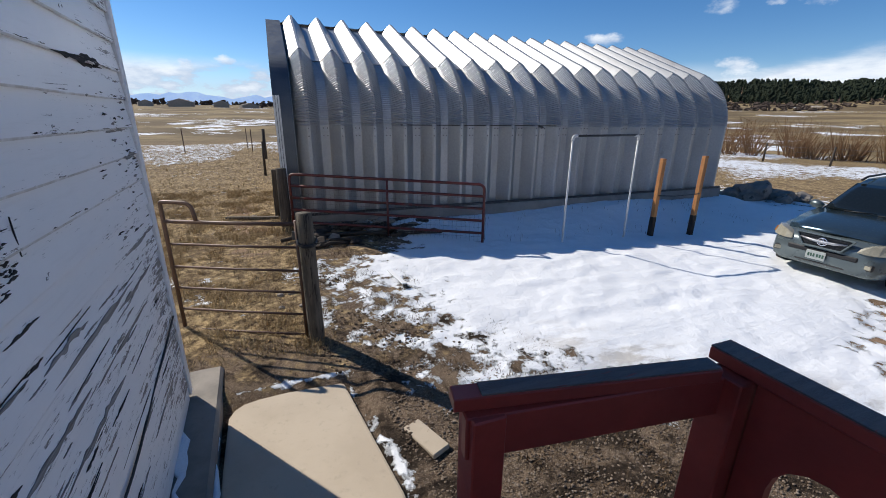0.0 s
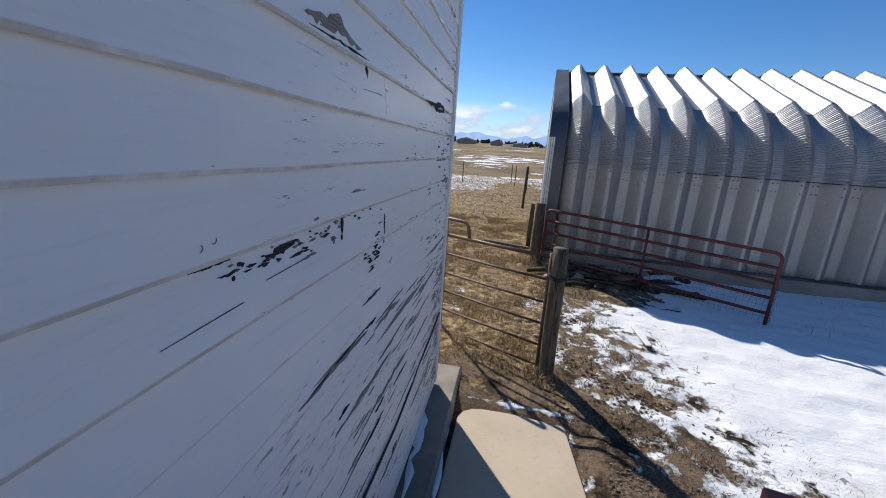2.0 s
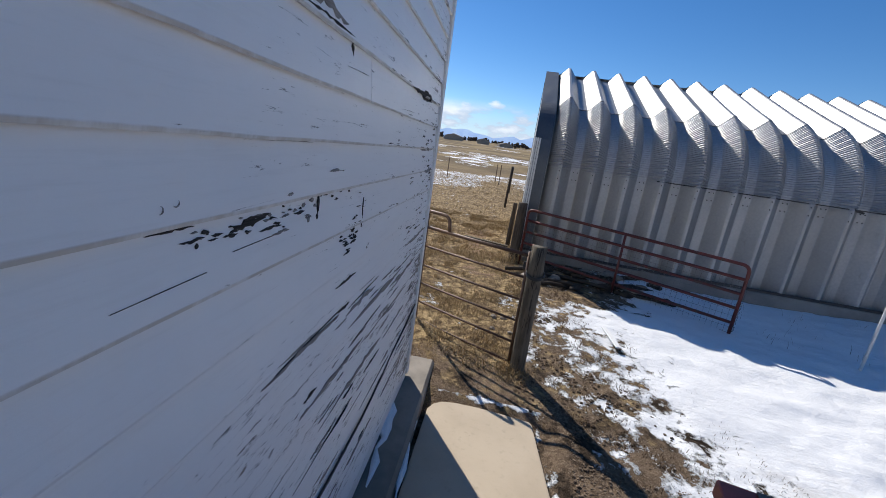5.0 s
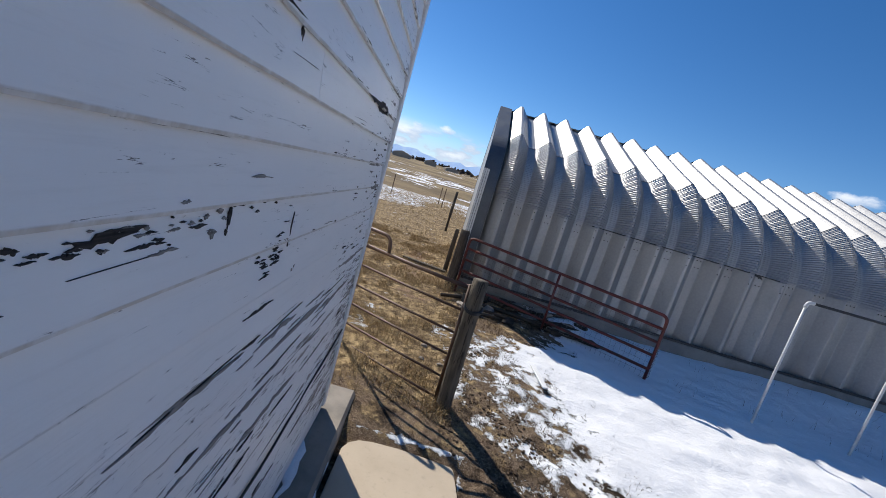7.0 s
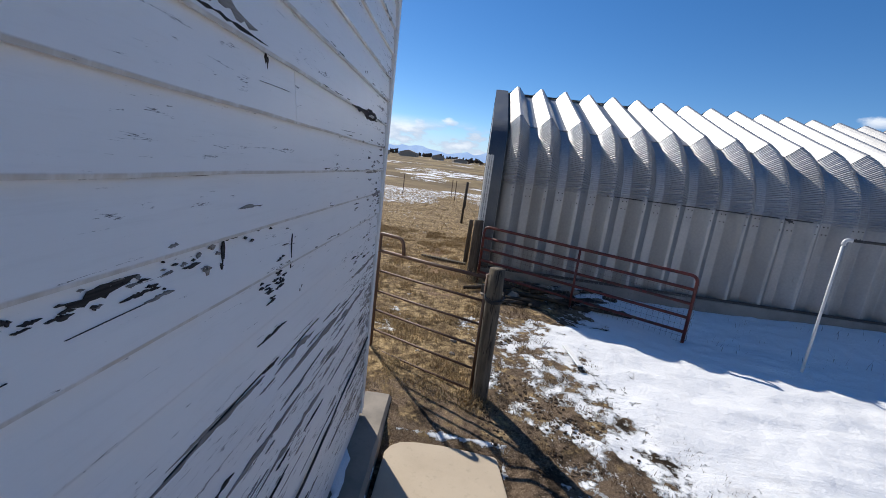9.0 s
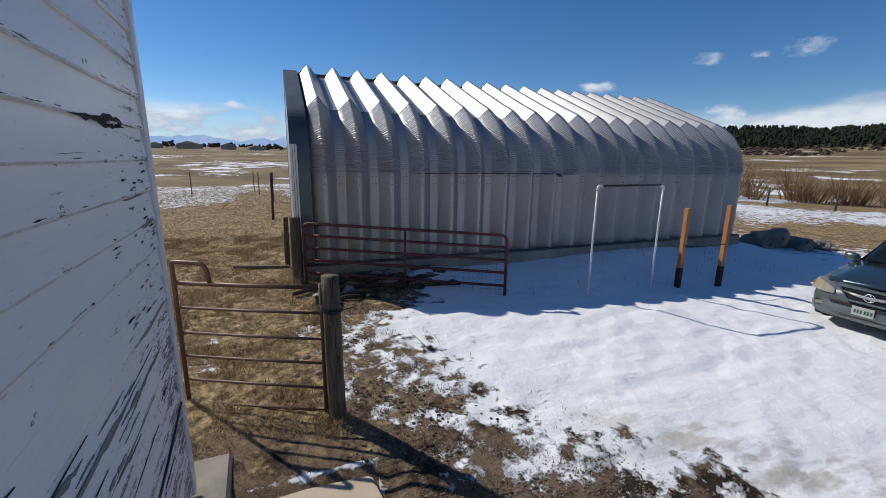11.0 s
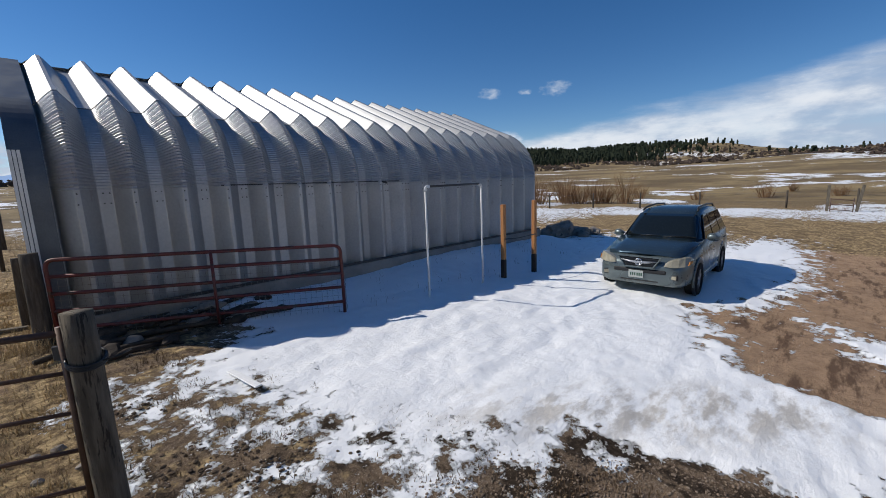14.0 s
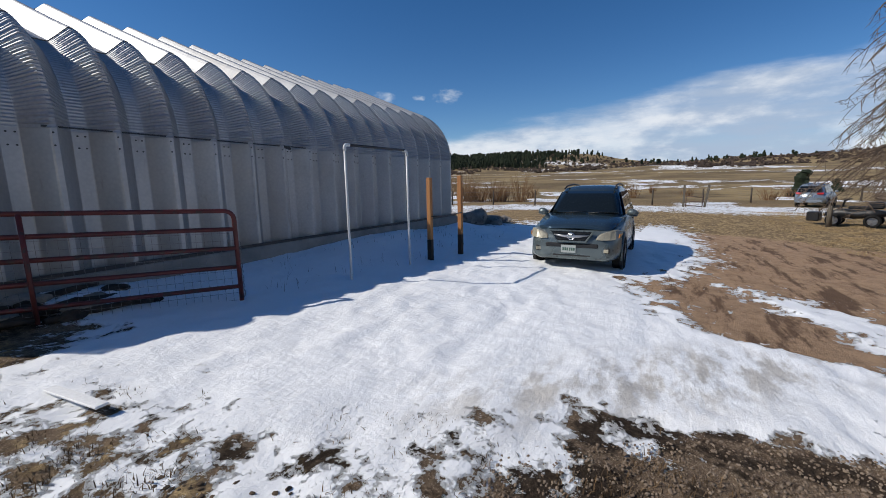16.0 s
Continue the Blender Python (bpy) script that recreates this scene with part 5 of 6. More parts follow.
            bmesh.ops.create_cone(bm, cap_ends=True, segments=24, radius1=0.41, radius2=0.41, depth=0.06, matrix=Matrix.Translation((x, s * 0.945, 0.38)) @ Matrix.Rotation(math.pi / 2, 4, "X"))
            part("wheel_well", bm, M["blackpl"], c, "dark wheel well")
            wheel(c, x, s * 0.875)
        bm = bmesh.new()
        box(bm, (-0.1, s * 0.945, 0.34), (1.7, 0.05, 0.12), bevel=0.02)
        part("sill", bm, body, c)
    if front:
        for s in (1, -1):
            low = [(-2.385, 0.50, 0.715), (-2.375, 0.63, 0.705), (-2.335, 0.76, 0.71), (-2.265, 0.87, 0.725), (-2.15, 0.93, 0.755), (-2.0, 0.962, 0.80)]
            top = [(-2.335, 0.52, 0.79), (-2.305, 0.64, 0.85), (-2.25, 0.76, 0.88), (-2.17, 0.85, 0.895), (-2.06, 0.91, 0.895), (-1.95, 0.945, 0.865)]
            bm = bmesh.new()
            loft(bm, [[(lx, s * ly, lz), (tx, s * ty, tz), (tx + 0.16, s * (ty - 0.06), tz - 0.01), (lx + 0.16, s * (ly - 0.06), lz)] for (lx, ly, lz), (tx, ty, tz) in zip(low, top)])
            bmesh.ops.bevel(bm, geom=bm.edges[:], offset=0.006, segments=1, affect="EDGES", clamp_overlap=True)
            hl = part("headlight", bm, M["lens"], c, "cloudy yellowed headlight")
            slab("indicator", [(-2.20, s * 0.922, 0.752), (-2.06, s * 0.962, 0.79), (-2.03, s * 0.965, 0.83), (-2.14, s * 0.93, 0.82)][::(1 if s < 0 else -1)], 0.02, M["amber"], hl)
            bm = bmesh.new()
            box(bm, (-2.325, s * 0.66, 0.50), (0.06, 0.22, 0.105), Matrix.Rotation(s * 0.30, 3, "Z"), 0.015)
            f = part("fog_light_surround", bm, M["blackpl"], c)
            bm = bmesh.new()
            box(bm, (-2.355, s * 0.665, 0.50), (0.02, 0.17, 0.075), Matrix.Rotation(s * 0.30, 3, "Z"), 0.012)
            part("fog_light", bm, M["lens"], f)
        slab("grille", [(-2.365, -0.42, 0.86), (-2.365, 0.42, 0.86), (-2.385, 0.30, 0.68), (-2.385, -0.30, 0.68)], 0.03, M["blackpl"], c, "black upper grille")
        for pa, pb in (((-2.385, -0.44, 0.875), (-2.40, -0.29, 0.665)), ((-2.385, 0.44, 0.875), (-2.40, 0.29, 0.665)), ((-2.40, -0.31, 0.665), (-2.40, 0.31, 0.665)), ((-2.385, -0.46, 0.88), (-2.385, 0.46, 0.88))):
            bm = bmesh.new()
            beam(bm, pa, pb, 0.03, 0.032, 0.01)
            part("grille_surround", bm, body, c)
        bm = bmesh.new()
        tube(bm, [(-2.395, -0.36, 0.80), (-2.40, -0.18, 0.775), (-2.402, 0, 0.765), (-2.40, 0.18, 0.775), (-2.395, 0.36, 0.80)], [0.012, 0.026, 0.03, 0.026, 0.012], 8)
        part("grille_bar", bm, M["alloy"], c, "satin silver grille bar", True)
        for z, wd in ((0.845, 0.74), (0.715, 0.56), (0.69, 0.52)):
            bm = bmesh.new()
            box(bm, (-2.392, 0, z), (0.012, wd, 0.008))
            part("grille_slat", bm, M["blackpl"], c)
        bm = bmesh.new()
        tube(bm, [(-2.415, 0.075 * math.cos(a), 0.775 + 0.065 * math.sin(a)) for a in (2 * math.pi * k / 20 for k in range(21))], 0.011, 6)
        tube(bm, [(-2.415, -0.035, 0.73), (-2.415, -0.005, 0.825)], 0.009, 6)
        tube(bm, [(-2.415, 0.035, 0.73), (-2.415, 0.005, 0.825)], 0.009, 6)
        part("badge", bm, M["chrome"], c, "round chrome badge", True)
        bm = bmesh.new()
        box(bm, (-2.345, 0, 0.585), (0.07, 1.08, 0.085), bevel=0.02)
        part("lower_grille", bm, M["blackpl"], c, "black bumper slot")
        bm = bmesh.new()
        box(bm, (-2.325, 0, 0.385), (0.07, 0.8, 0.05), bevel=0.02)
        part("bumper_vent", bm, M["blackpl"], c)
        bm = bmesh.new()
        box(bm, (-2.40, 0.05, 0.515), (0.012, 0.305, 0.155), bevel=0.004)
        pl = part("licence_plate", bm, M["plate"], c, "pale licence plate")
        for k in range(6):
            bm = bmesh.new()
            box(bm, (-2.408, 0.05 + 0.105 - 0.042 * k - (0.012 if k > 2 else 0), 0.512), (0.004, 0.026, 0.06))
            part("plate_character", bm, M["ink"], pl)
        bm = bmesh.new()
        for y in (-0.36, 0.36):
            box(bm, (0.15, y, 1.05), (0.14, 0.48, 0.5), bevel=0.05)
            box(bm, (0.22, y, 1.40), (0.1, 0.26, 0.18), bevel=0.04)
        part("seat", bm, M["seat"], c, "grey front seats")
    else:
        for s in (1, -1):
            slab("tail_light", [(2.395, s * 0.80, 0.98), (2.395, s * 0.45, 0.98), (2.385, s * 0.45, 1.10), (2.34, s * 0.84, 1.12)][::(1 if s < 0 else -1)], -0.03, M["redlens"], c, "red tail light")
        slab("licence_plate", [(2.42, -0.16, 0.80), (2.42, 0.16, 0.80), (2.42, 0.16, 0.93), (2.42, -0.16, 0.93)], 0.01, M["plate"], c)
        bm = bmesh.new()
        box(bm, (2.38, 0, 0.50), (0.12, 1.6, 0.2), bevel=0.04)
        part("rear_bumper", bm, body, c)
    return c


suv("parked_car", (11.35, 3.98, -0.375), 1.5, M["paintcar"], M["hood"], "dusty grey-green off-roader parked on snow, nose towards the yard")
suv("parked_car", (41.8, -6.9, float(height(41.8, -6.9))), 158, M["silver"], M["silver"], "silver-blue off-roader seen from behind beside the lane", False)


def atv(at, turn):
    a = thing("quad_bike", at, turn, "black quad bike with a small trailer parked on dry grass", "quad bike")
    for x, y in ((-0.62, 0.42), (-0.62, -0.42), (0.62, 0.45), (0.62, -0.45)):
        wheel(a, x, y, 0.28, 0.24)
    bm = bmesh.new()
    loft(bm, [[(x, y, z) for y, z in ((w, lo), (w, hi), (-w, hi), (-w, lo))] for x, w, lo, hi in ((-0.95, 0.3, 0.45, 0.62), (-0.5, 0.42, 0.4, 0.78), (0.0, 0.25, 0.35, 0.72), (0.5, 0.42, 0.42, 0.78), (0.98, 0.36, 0.5, 0.7))])
    part("body", bm, M["blackpl"], a, smooth=True)
    bm = bmesh.new()
    box(bm, (0.15, 0, 0.84), (0.75, 0.3, 0.14), bevel=0.04)
    part("seat", bm, M["blackpl"], a)
    bm = bmesh.new()
    tube(bm, [(-0.2, -0.40, 1.22), (-0.36, -0.15, 1.18), (-0.44, 0, 0.80), (-0.36, 0.15, 1.18), (-0.2, 0.40, 1.22)], 0.028, 8)
    part("handlebar", bm, M["blackpl"], a, smooth=True)
    bm = bmesh.new()
    box(bm, (0.66, 0, 0.96), (0.5, 0.7, 0.3), bevel=0.06)
    part("cargo_box", bm, M["blackpl"], a, "black rear cargo box")
    bm = bmesh.new()
    box(bm, (-1.35, 0, 0.40), (0.45, 0.7, 0.42), bevel=0.03)
    part("cart", bm, M["blackpl"], a, "low black cart")


atv((25.9, -4.75, float(height(25.9, -4.75))), -112)
bm = bmesh.new()
tube(bm, [(0, 0, 0), (0, 0, 0.75), (0.02, 0, 0.95)], [0.10, 0.095, 0.07], 10)
solo("wooden_post", bm, M["post"], "short pale wooden post in dry grass", "post", smooth=True, at=(25.2, -3.75, float(height(25.2, -3.75))))


# ---- the dead conifer ----
def dead_tree(x, y, tall, seed):
    r = random.Random(seed)
    t = thing("dead_tree", (x, y, float(height(x, y)) - 0.1), 0, "dead conifer with bare drooping branches", "tree")
    bm = bmesh.new()
    pts = [(0.12 * math.sin(k * 0.7), 0.1 * math.sin(k * 0.5), tall * k / 12) for k in range(13)]
    tube(bm, pts, [0.30 * (1 - 0.86 * k / 12) * (1.35 if k == 0 else 1) for k in range(13)], 14)
    for v in bm.verts:
        v.co += 0.05 * Vector(noise.noise_vector(v.co * 2.2))
    part("trunk", bm, M["bark"], t, "", True)
    for i in range(120):
        h = r.uniform(2.3, tall * 0.97)
        a = r.uniform(0, 2 * math.pi)
        L = (1.5 + 2.6 * (1 - h / tall)) * r.uniform(0.45, 1.2)
        bm = bmesh.new()
        d = Vector((math.cos(a), math.sin(a), 0))
        k = h / tall * 12
        p0 = Vector((0.12 * math.sin(k * 0.7), 0.1 * math.sin(k * 0.5), h))
        line = [p0 + d * L * u + Vector((0, 0, L * (0.10 * u - 0.75 * u * u))) for u in (0, 0.25, 0.5, 0.75, 1.0)]
        tube(bm, line, [0.042, 0.032, 0.024, 0.016, 0.007], 5)
        for j in range(20):
            u = r.uniform(0.15, 1.0)
            p = p0 + d * L * u + Vector((0, 0, L * (0.10 * u - 0.75 * u * u)))
            s = Vector((-d.y, d.x, 0)) * r.choice((-1, 1))
            e = (s * r.uniform(0.4, 1) + d * r.uniform(0, 0.8) + Vector((0, 0, r.uniform(-1.3, 0.0)))) * r.uniform(0.3, 0.8)
            tube(bm, [p, p + e * 0.5 + Vector((0, 0, 0.04)), p + e], [0.016, 0.011, 0.005], 4, False)
            q = p + e * 0.6
            for w in range(2):
                tube(bm, [q, q + Vector((r.uniform(-0.3, 0.3), r.uniform(-0.3, 0.3), r.uniform(-0.4, 0.05)))], [0.008, 0.004], 3, False)
        part("branch", bm, M["twig"], t)


dead_tree(25.6, -6.35, 12.5, 3)


# ---- fences, shrubs and the far land ----
def gz(x, y):
    return float(height(x, y))


def tpost(x, y, h=1.25, r=0.03, wood=False, group="field fence posts", label="thin steel fence post in dry grass"):
    bm = bmesh.new()
    if wood:
        tube(bm, [(0, 0, -0.2), (0.01, 0, h * 0.5), (0.03, 0.01, h)], [r, r * 0.95, r * 0.9], 8)
    else:
        box(bm, (0, 0, h / 2 - 0.1), (r, r * 1.3, h + 0.2), bevel=0.004)
    solo("fence_post", bm, M["postdark"] if wood else M["brown"], label, "post", group, smooth=wood, at=(x, y, gz(x, y)))


for x, y, h, r, w in ((-5.4, 31, 1.5, 0.05, False), (-0.42, 25.2, 1.6, 0.09, True), (-1.4, 31, 1.5, 0.05, False), (-1.9, 34, 1.5, 0.05, False), (-0.2, 17.5, 1.3, 0.05, True), (-11, 36, 1.4, 0.05, False), (-17, 41, 1.4, 0.05, False)):
    tpost(x, y, h, r, w)
line = [(30, 30), (31.5, 27), (33, 24), (34.5, 20.5), (36, 17), (37.5, 13.5), (39.5, 9.5), (41.4, 4.1), (44.5, 0.2), (47, -3.6), (49.5, -7.6), (51, -12), (53, -17)]
for i, (x, y) in enumerate(line):
    tpost(x, y, 1.35, 0.07, True, "yard fence posts", "weathered wooden fence post beside snow")
wires = bmesh.new()
for h in (0.5, 0.85, 1.2):
    for (a, b), (c, d) in zip(line, line[1:]):
        tube(wires, [(a, b, gz(a, b) + h), ((a + c) / 2, (b + d) / 2, (gz(a, b) + gz(c, d)) / 2 + h - 0.04), (c, d, gz(c, d) + h)], 0.006, 3, False)
solo("fence_wire", wires, M["wire"], "thin fence wires between wooden posts", "fence wire", kind="stuff")
# old chute: two leaning timbers with a tube gate between them
for x, y, dx_ in ((38.3, 1.75, 0.0), (38.6, 0.35, -0.25)):
    bm = bmesh.new()
    beam(bm, (0, 0, -0.2), (0, dx_, 1.75), 0.16, 0.16)
    solo("gate_timber", bm, M["post"], "dark leaning gate timber in the snow", "post", "old gateway", at=(x, y, gz(x, y)))
g2 = thing("field_gate", (38.2, 1.05, gz(38.2, 1.05)), 90, "small dark tube gate between leaning timbers", "gate")
for z in (0.15, 0.5, 0.85):
    bm = bmesh.new()
    tube(bm, [(-0.55, 0, z - 0.1), (0.55, 0, z)], 0.03, 6)
    part("gate_rail", bm, M["brown"], g2, smooth=True)
for x in (-0.55, 0.55):
    bm = bmesh.new()
    tube(bm, [(x, 0, 0.0), (x, 0, 0.9)], 0.03, 6)
    part("gate_stile", bm, M["brown"], g2, smooth=True)


def shrub(x, y, size, tall, seed, mat="willow", label="bare russet willow bush beyond the fence"):
    r = random.Random(seed)
    bm = bmesh.new()
    for i in range(int(26 * size)):
        a, s = r.uniform(0, 6.28), r.uniform(0, 0.5) * size
        p = Vector((s * math.cos(a), s * math.sin(a), -0.1))
        d = Vector((math.cos(a) * r.uniform(0.1, 0.7), math.sin(a) * r.uniform(0.1, 0.7), 1)).normalized()
        L = tall * r.uniform(0.5, 1.1)
        q = p + d * L * 0.5
        e = p + d * L + Vector((r.uniform(-0.3, 0.3), r.uniform(-0.3, 0.3), 0))
        tube(bm, [p, q, e], [0.035, 0.022, 0.006], 4, False)
        for j in range(5):
            u = r.uniform(0.3, 0.95)
            b = p + d * L * u
            f = b + Vector((r.uniform(-1, 1), r.uniform(-1, 1), r.uniform(0.3, 1))) * tall * 0.22
            tube(bm, [b, f], [0.012, 0.004], 3, False)
    solo("shrub", bm, M[mat], label, "bush", "willow bushes", at=(x, y, gz(x, y)))


rnd = random.Random(77)
for i in range(16):
    k = i / 15
    shrub(36 + 8 * k + rnd.uniform(-1.5, 1.5), 33 - 14 * k + rnd.uniform(-2, 2), rnd.uniform(1.0, 1.9), rnd.uniform(2.0, 3.4), 200 + i)
for i in range(7):
    shrub(52 + rnd.uniform(0, 14), 17 - 4.2 * i + rnd.uniform(-2, 2), rnd.uniform(0.8, 1.3), rnd.uniform(1.2, 2.0), 240 + i)


def crown(bm, x, y, z, r, h, seed, cone):
    rr = random.Random(seed)
    n = 7 if cone else 5
    for k in range(n):
        f = k / n
        w = r * ((1 - 0.8 * f) if cone else math.sin(math.pi * (0.25 + 0.6 * f)))
        zc = z + h * (0.15 + 0.8 * f)
        m = Matrix.Translation((x + rr.uniform(-0.25, 0.25) * r, y + rr.uniform(-0.25, 0.25) * r, zc)) @ Euler((rr.uniform(0, 3), rr.uniform(0, 3), rr.uniform(0, 3))).to_matrix().to_4x4() @ Matrix.Diagonal((w * rr.uniform(0.7, 1.1), w * rr.uniform(0.7, 1.1), h * 0.13 * rr.uniform(0.8, 1.3), 1))
        bmesh.ops.create_icosphere(bm, subdivisions=1, radius=1.0, matrix=m)


def wood_tree_mesh(seed):
    bm = bmesh.new()
    crown(bm, 0, 0, 0, 0.36, 1.0, seed, seed % 3 != 0)
    for v in bm.verts:
        v.co += 0.10 * Vector(noise.noise_vector(v.co * 6 + Vector((seed, 0, 0))))
    me = bpy.data.meshes.new("wood_tree")
    bm.to_mesh(me)
    bm.free()
    vs, fs = [v.co[:] for v in me.vertices], [p.vertices[:] for p in me.polygons]
    bpy.data.meshes.remove(me)
    return np.array(vs), fs


KINDS = [wood_tree_mesh(s) for s in range(1, 8)]


def woods(name, spots, mat, label):
    verts, faces, n = [], [], 0
    for x, y, h, k, w in spots:
        v, f = KINDS[k]
        z = float(height(x, y)) - 0.05 * h
        verts.append(v * np.array((h * w, h * w, h)) + np.array((x, y, z)))
        faces += [tuple(i + n for i in q) for q in f]
        n += len(v)
    me = bpy.data.meshes.new(name)
    me.from_pydata(np.concatenate(verts).tolist(), [], faces)
    me.materials.append(M[mat])
    tagged(new(name, me), label, "trees", kind="stuff")


def polar(r, deg):
    return r * math.cos(radians(deg)), r * math.sin(radians(deg))


rnd = random.Random(5)
spots = []
while len(spots) < 2500:
    a, r = rnd.uniform(-4, 50), rnd.uniform(430, 640)
    if rnd.random() > min(1.0, 0.006 + max(0, (a - 9) / 14)) or (a < 16 and r < 500):
        continue
    spots.append((*polar(r, a), rnd.uniform(4.5, 8.5), rnd.randrange(7), rnd.uniform(0.55, 0.95)))
for i in range(34):
    spots.append((*polar(rnd.uniform(470, 600), rnd.choice((-9, -4, 1, 5)) + rnd.uniform(-3, 3)), rnd.uniform(4, 7.5), rnd.randrange(7), rnd.uniform(0.8, 1.3)))
woods("pine_woods", spots, "pine", "dark pine woods along the far ridge")
spots = []
for i in range(3600):
    a, r = rnd.uniform(-40, 50), rnd.uniform(300, 600)
    if r < 330 + 50 * math.sin(a * 0.35):
        continue
    spots.append((*polar(r, a), rnd.uniform(1.2, 2.6), rnd.randrange(7), rnd.uniform(1.8, 3.2)))
for i in range(500):
    a, r = rnd.uniform(80, 140), rnd.uniform(380, 620)
    spots.append((*polar(r, a), rnd.uniform(1.5, 5), rnd.randrange(7), rnd.uniform(1.2, 2.2)))
woods("scrub_oak", spots, "scrub", "brown scrub on the far hillside")
for x, y, h, k in ((58, -9.5, 3.2, 1), (66, -14, 1.8, 3)):
    verts, fs = KINDS[k]
    me = bpy.data.meshes.new("juniper")
    me.from_pydata((verts * np.array((h * 1.3, h * 1.3, h))).tolist(), [], fs)
    me.materials.append(M["pine"])
    ob = new("juniper", me)
    ob.matrix_basis = pose(x, y, gz(x, y) - 0.1)
    tagged(ob, "dark round juniper bush in the field", "bush")

# stacked logs behind the lot
for i in range(14):
    bm = bmesh.new()
    tube(bm, [(0, -1.6, 0), (0, 1.6, 0)], 0.16, 9)
    row, k = divmod(i, 5)
    solo("log", bm, M["bark"], "grey log in a low stack", "log", "log stack", smooth=True, at=(46 + 0.33 * k, -13.5 + 0.1 * row, gz(46, -13.5) + 0.16 + 0.29 * row), turn=0)

# far farm buildings and the mountains
for x, y, w, h in ((-60, 330, 14, 4), (-38, 345, 10, 3.5), (-20, 350, 12, 3), (-78, 320, 8, 3)):
    bm = bmesh.new()
    prism(bm, ((-w / 2, 0), (w / 2, 0), (w / 2, h), (0, h * 1.5), (-w / 2, h)), -4, 4, lambda u, v, d: (u, d, v))
    solo("farm_building", bm, M["plank"], "small pale farm building far across the field", "building", "far farm", at=(x, y, gz(x, y) - 0.5), turn=rnd.uniform(-20, 20))
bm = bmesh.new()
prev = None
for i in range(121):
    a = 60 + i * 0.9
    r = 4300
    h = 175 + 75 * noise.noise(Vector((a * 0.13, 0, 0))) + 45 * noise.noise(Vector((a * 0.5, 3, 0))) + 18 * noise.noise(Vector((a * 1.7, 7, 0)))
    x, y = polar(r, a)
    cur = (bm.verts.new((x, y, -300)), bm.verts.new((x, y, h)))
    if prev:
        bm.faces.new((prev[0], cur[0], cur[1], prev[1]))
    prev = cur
solo("mountain_backdrop", bm, M["mount"], "glowing mountain backdrop with blue haze in its colour", "mountains", kind="structure")


# ---- dry grass, straw and pebbles ----
def blades(name, spots, tall, mat, label, seed, lie=0.5, wide=0.004):
    r = np.random.RandomState(seed)
    x, y = spots[:, 0], spots[:, 1]
    n = len(x)
    z = height(x, y) + 0.05 * (fbm(x * 1.3, y * 1.3, 4) - 0.5)
    a, h = r.uniform(0, 6.283, n), tall * r.uniform(0.35, 1.1, n)
    tilt = lie * r.uniform(0.1, 1.0, n) * 1.5
    dxy = np.stack([np.cos(a), np.sin(a)], 1)
    side = np.stack([-np.sin(a), np.cos(a), np.zeros(n)], 1) * wide * r.uniform(0.6, 1.3, n)[:, None]
    p = np.stack([x, y, z - 0.005], 1)
    mid = p + np.concatenate([dxy * (h * 0.5 * np.sin(tilt * 0.6))[:, None], (h * 0.5 * np.cos(tilt * 0.6))[:, None]], 1)
    tip = p + np.concatenate([dxy * (h * np.sin(tilt))[:, None], np.maximum(h * np.cos(tilt), 0.008)[:, None]], 1)
    v = np.stack([p - side, p + side, mid - side * 0.8, mid + side * 0.8, tip], 1).reshape(-1, 3)
    i = np.arange(n)[:, None] * 5
    quads = (i + np.array([0, 1, 3, 2])).tolist()
    tris = (i + np.array([2, 3, 4])).tolist()
    me = bpy.data.meshes.new(name)
    me.from_pydata(v.tolist(), [], quads + tris)
    me.materials.append(M[mat])
    tagged(new(name, me), label, "grass", kind="stuff")


def scatter(n, x0, x1, y0, y1, keep, seed):
    r = np.random.RandomState(seed)
    x, y = r.uniform(x0, x1, n), r.uniform(y0, y1, n)
    k = keep(x, y) > r.rand(n)
    return np.stack([x[k], y[k]], 1)


clump = lambda x, y: smooth(fbm(x * 3.2, y * 3.2, 3), 0.45, 0.62)
free = lambda x, y: 1.0 * ~((x > 0.5) & (x < 13) & (y > 8.6)) * ~((x < -0.1 - 0.05 * y) & (y < 3.75))
blades("dry_grass", scatter(150000, -4.5, 0.75, 4.1, 14, lambda x, y: (0.10 + 0.90 * clump(x, y)) * free(x, y), 1), 0.10, "straw", "dry straw-coloured pasture grass", 1, 0.8, 0.0032)
blades("dry_grass", scatter(26000, -14, 0.5, 12, 34, lambda x, y: clump(x, y) * free(x, y), 2), 0.12, "straw", "dry straw-coloured pasture grass", 2, 0.8, 0.008)
blades("dry_weeds", scatter(30000, 0.6, 4.4, 1.6, 7.2, lambda x, y: clump(x, y) * (np.abs(x - (4.0 - 0.49 * y)) < 0.95) * ~((x < 1.16) & (y < 3.6)) * free(x, y), 3), 0.075, "weed", "brown dead weeds poking through thin snow", 3, 0.95, 0.003)
blades("dry_weeds", scatter(9000, 0.2, 4.4, 1.6, 7.2, lambda x, y: clump(x * 0.7, y * 0.7) * (x < 4.3 - 0.49 * y) * ~((x < 1.16) & (y < 3.6)) * free(x, y), 13), 0.055, "weed", "dead stems scattered over bare dirt", 13, 1.0, 0.0028)
blades("dry_weeds", scatter(2600, 0.45, 1.05, 3.95, 4.55, lambda x, y: np.exp(-((x - 0.62) ** 2 + (y - 4.2) ** 2) / 0.03), 4), 0.14, "straw", "dead grass tuft at the gate post's foot", 4, 0.7, 0.0025)
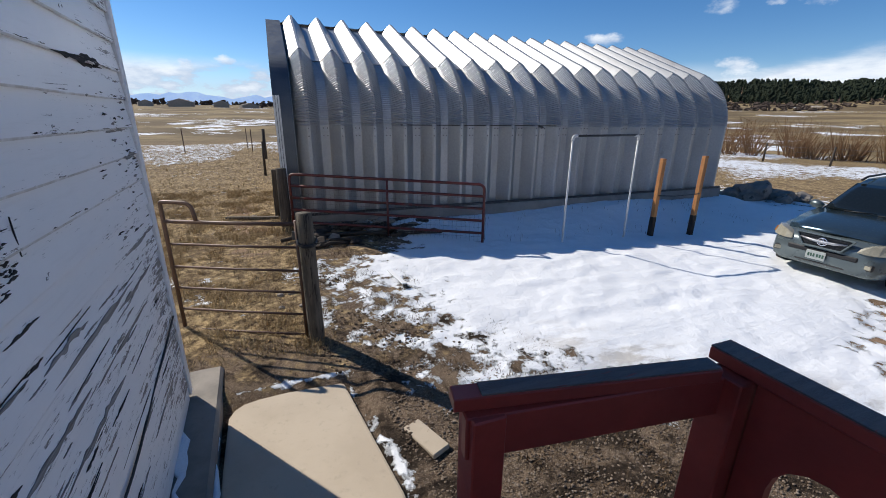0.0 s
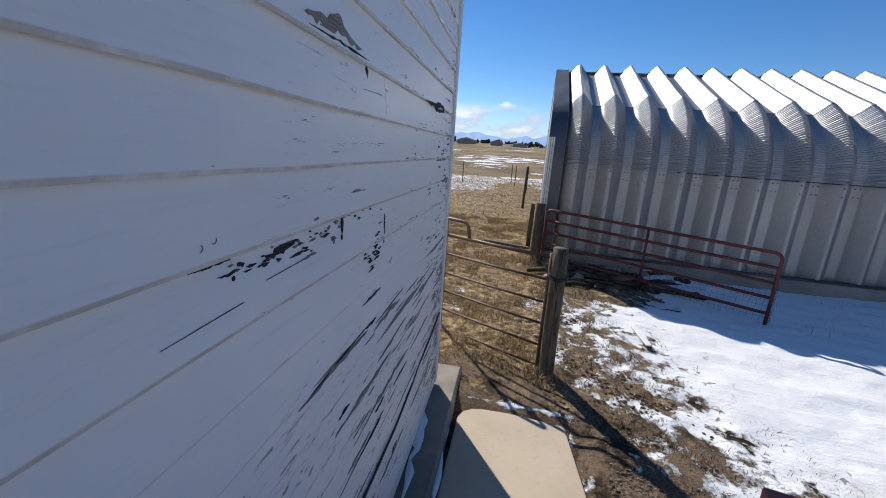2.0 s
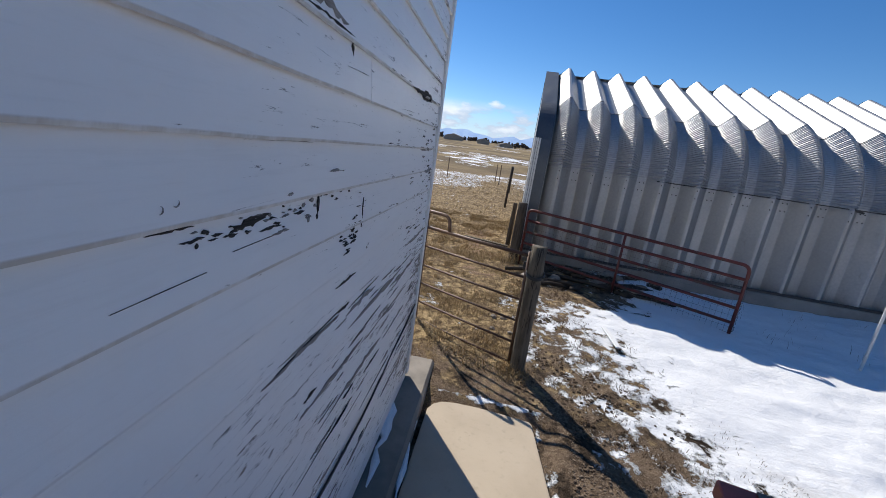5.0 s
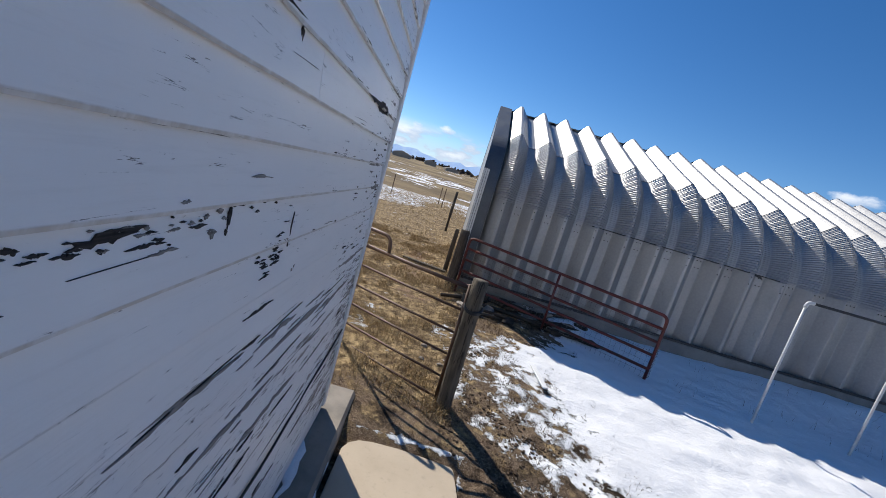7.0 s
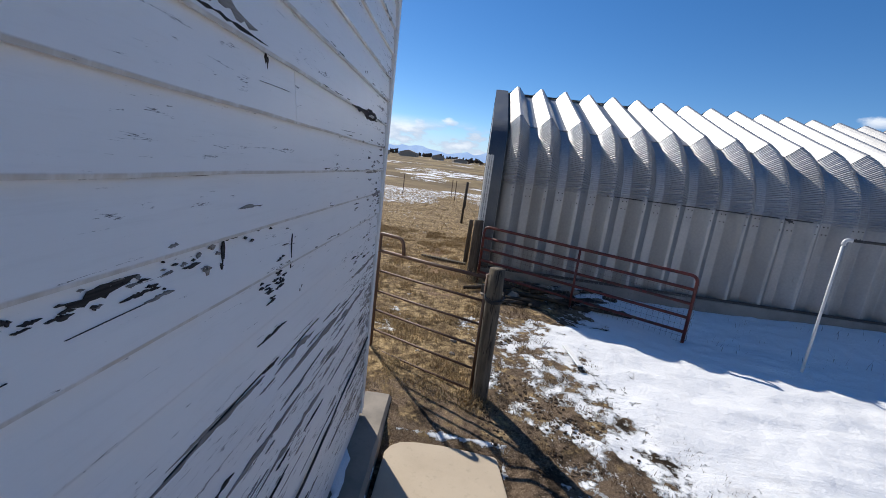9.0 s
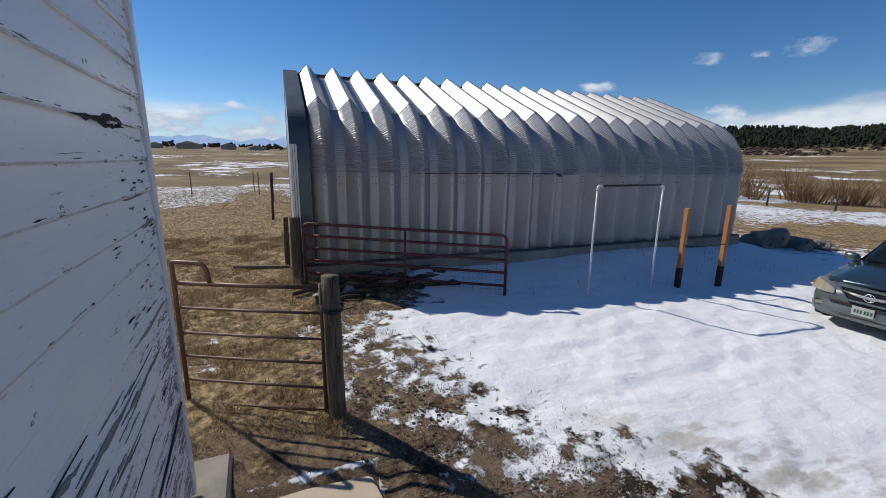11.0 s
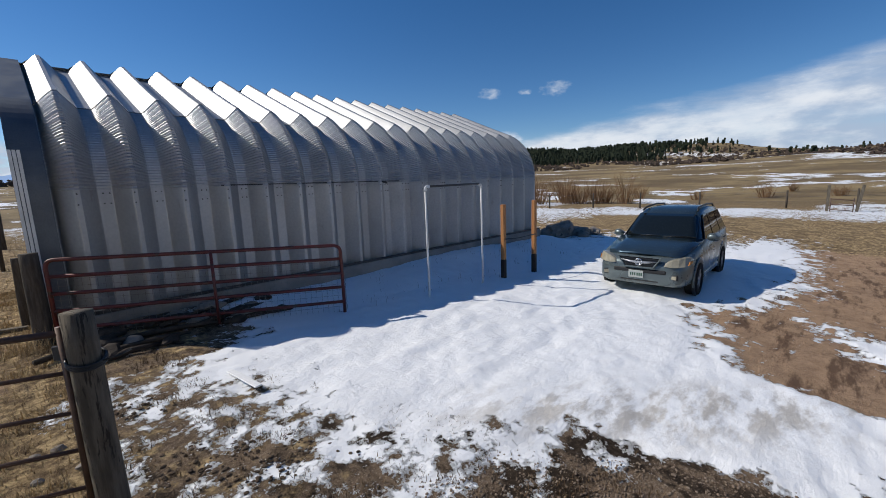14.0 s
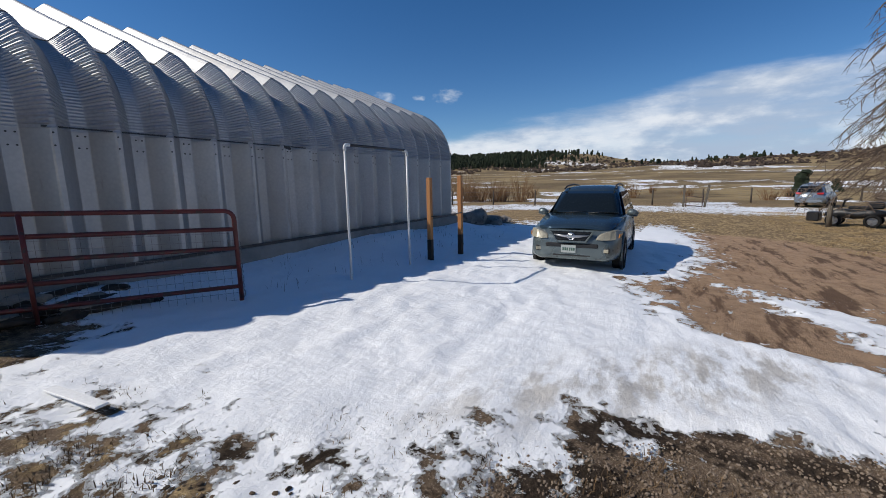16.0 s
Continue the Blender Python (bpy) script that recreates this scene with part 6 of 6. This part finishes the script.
blades("dry_weeds", scatter(1600, 0.15, 0.95, 8.1, 9.2, lambda x, y: np.exp(-((x - 0.38) ** 2 + (y - 8.4) ** 2) / 0.05), 14), 0.35, "straw", "tangle of dead grass at the hinge post", 14, 0.8, 0.003)
blades("dry_grass", scatter(90000, 15, 34, -14, -1.2, lambda x, y: clump(x * 0.4, y * 0.4) * smooth(-y, 1.0, 3.0 + 0.0 * x), 5), 0.10, "straw", "dry grass beside the lane", 5, 0.8, 0.006)
blades("dry_weeds", scatter(700, 4.5, 13, 6.6, 8.3, lambda x, y: 0.5 * clump(x, y), 6), 0.22, "weed", "thin weed stems in the snow bank", 6, 0.5, 0.003)


def pebbles(name, n, x0, x1, y0, y1, keep, seed, size, mat, label):
    pts = scatter(n, x0, x1, y0, y1, keep, seed)
    r = np.random.RandomState(seed + 50)
    bm = bmesh.new()
    bmesh.ops.create_icosphere(bm, subdivisions=1, radius=1.0)
    base = np.array([v.co[:] for v in bm.verts])
    fs = [tuple(v.index for v in f.verts) for f in bm.faces]
    bm.free()
    verts, faces = [], []
    zz = height(pts[:, 0], pts[:, 1]) + 0.05 * (fbm(pts[:, 0] * 1.3, pts[:, 1] * 1.3, 4) - 0.5)
    for i, (p, z) in enumerate(zip(pts, zz)):
        s = size * r.uniform(0.35, 1.0) ** 2
        v = base * (1 + 0.25 * r.uniform(-1, 1, base.shape)) * np.array((s, s * r.uniform(0.6, 1), s * 0.55)) + np.array((p[0], p[1], z + s * 0.2))
        verts.append(v)
        faces += [tuple(j + 12 * i for j in f) for f in fs]
    me = bpy.data.meshes.new(name)
    me.from_pydata(np.concatenate(verts).tolist(), [], faces)
    me.materials.append(M[mat])
    tagged(new(name, me), label, "gravel", kind="stuff")


pebbles("gravel", 17000, 0.9, 4.6, 0.6, 3.6, lambda x, y: 0.85 * (x < 5.4 - 0.75 * y) * (x > 1.2), 7, 0.015, "gravel", "loose gravel on bare dirt")
pebbles("dirt_clods", 9000, 0.7, 3.4, 2.4, 7.0, lambda x, y: 0.7 * (x < 4.1 - 0.49 * y) * ~((x < 1.16) & (y < 3.6)) * clump(x * 0.6, y * 0.6), 8, 0.024, "clod", "dark clods of soil on bare dirt")
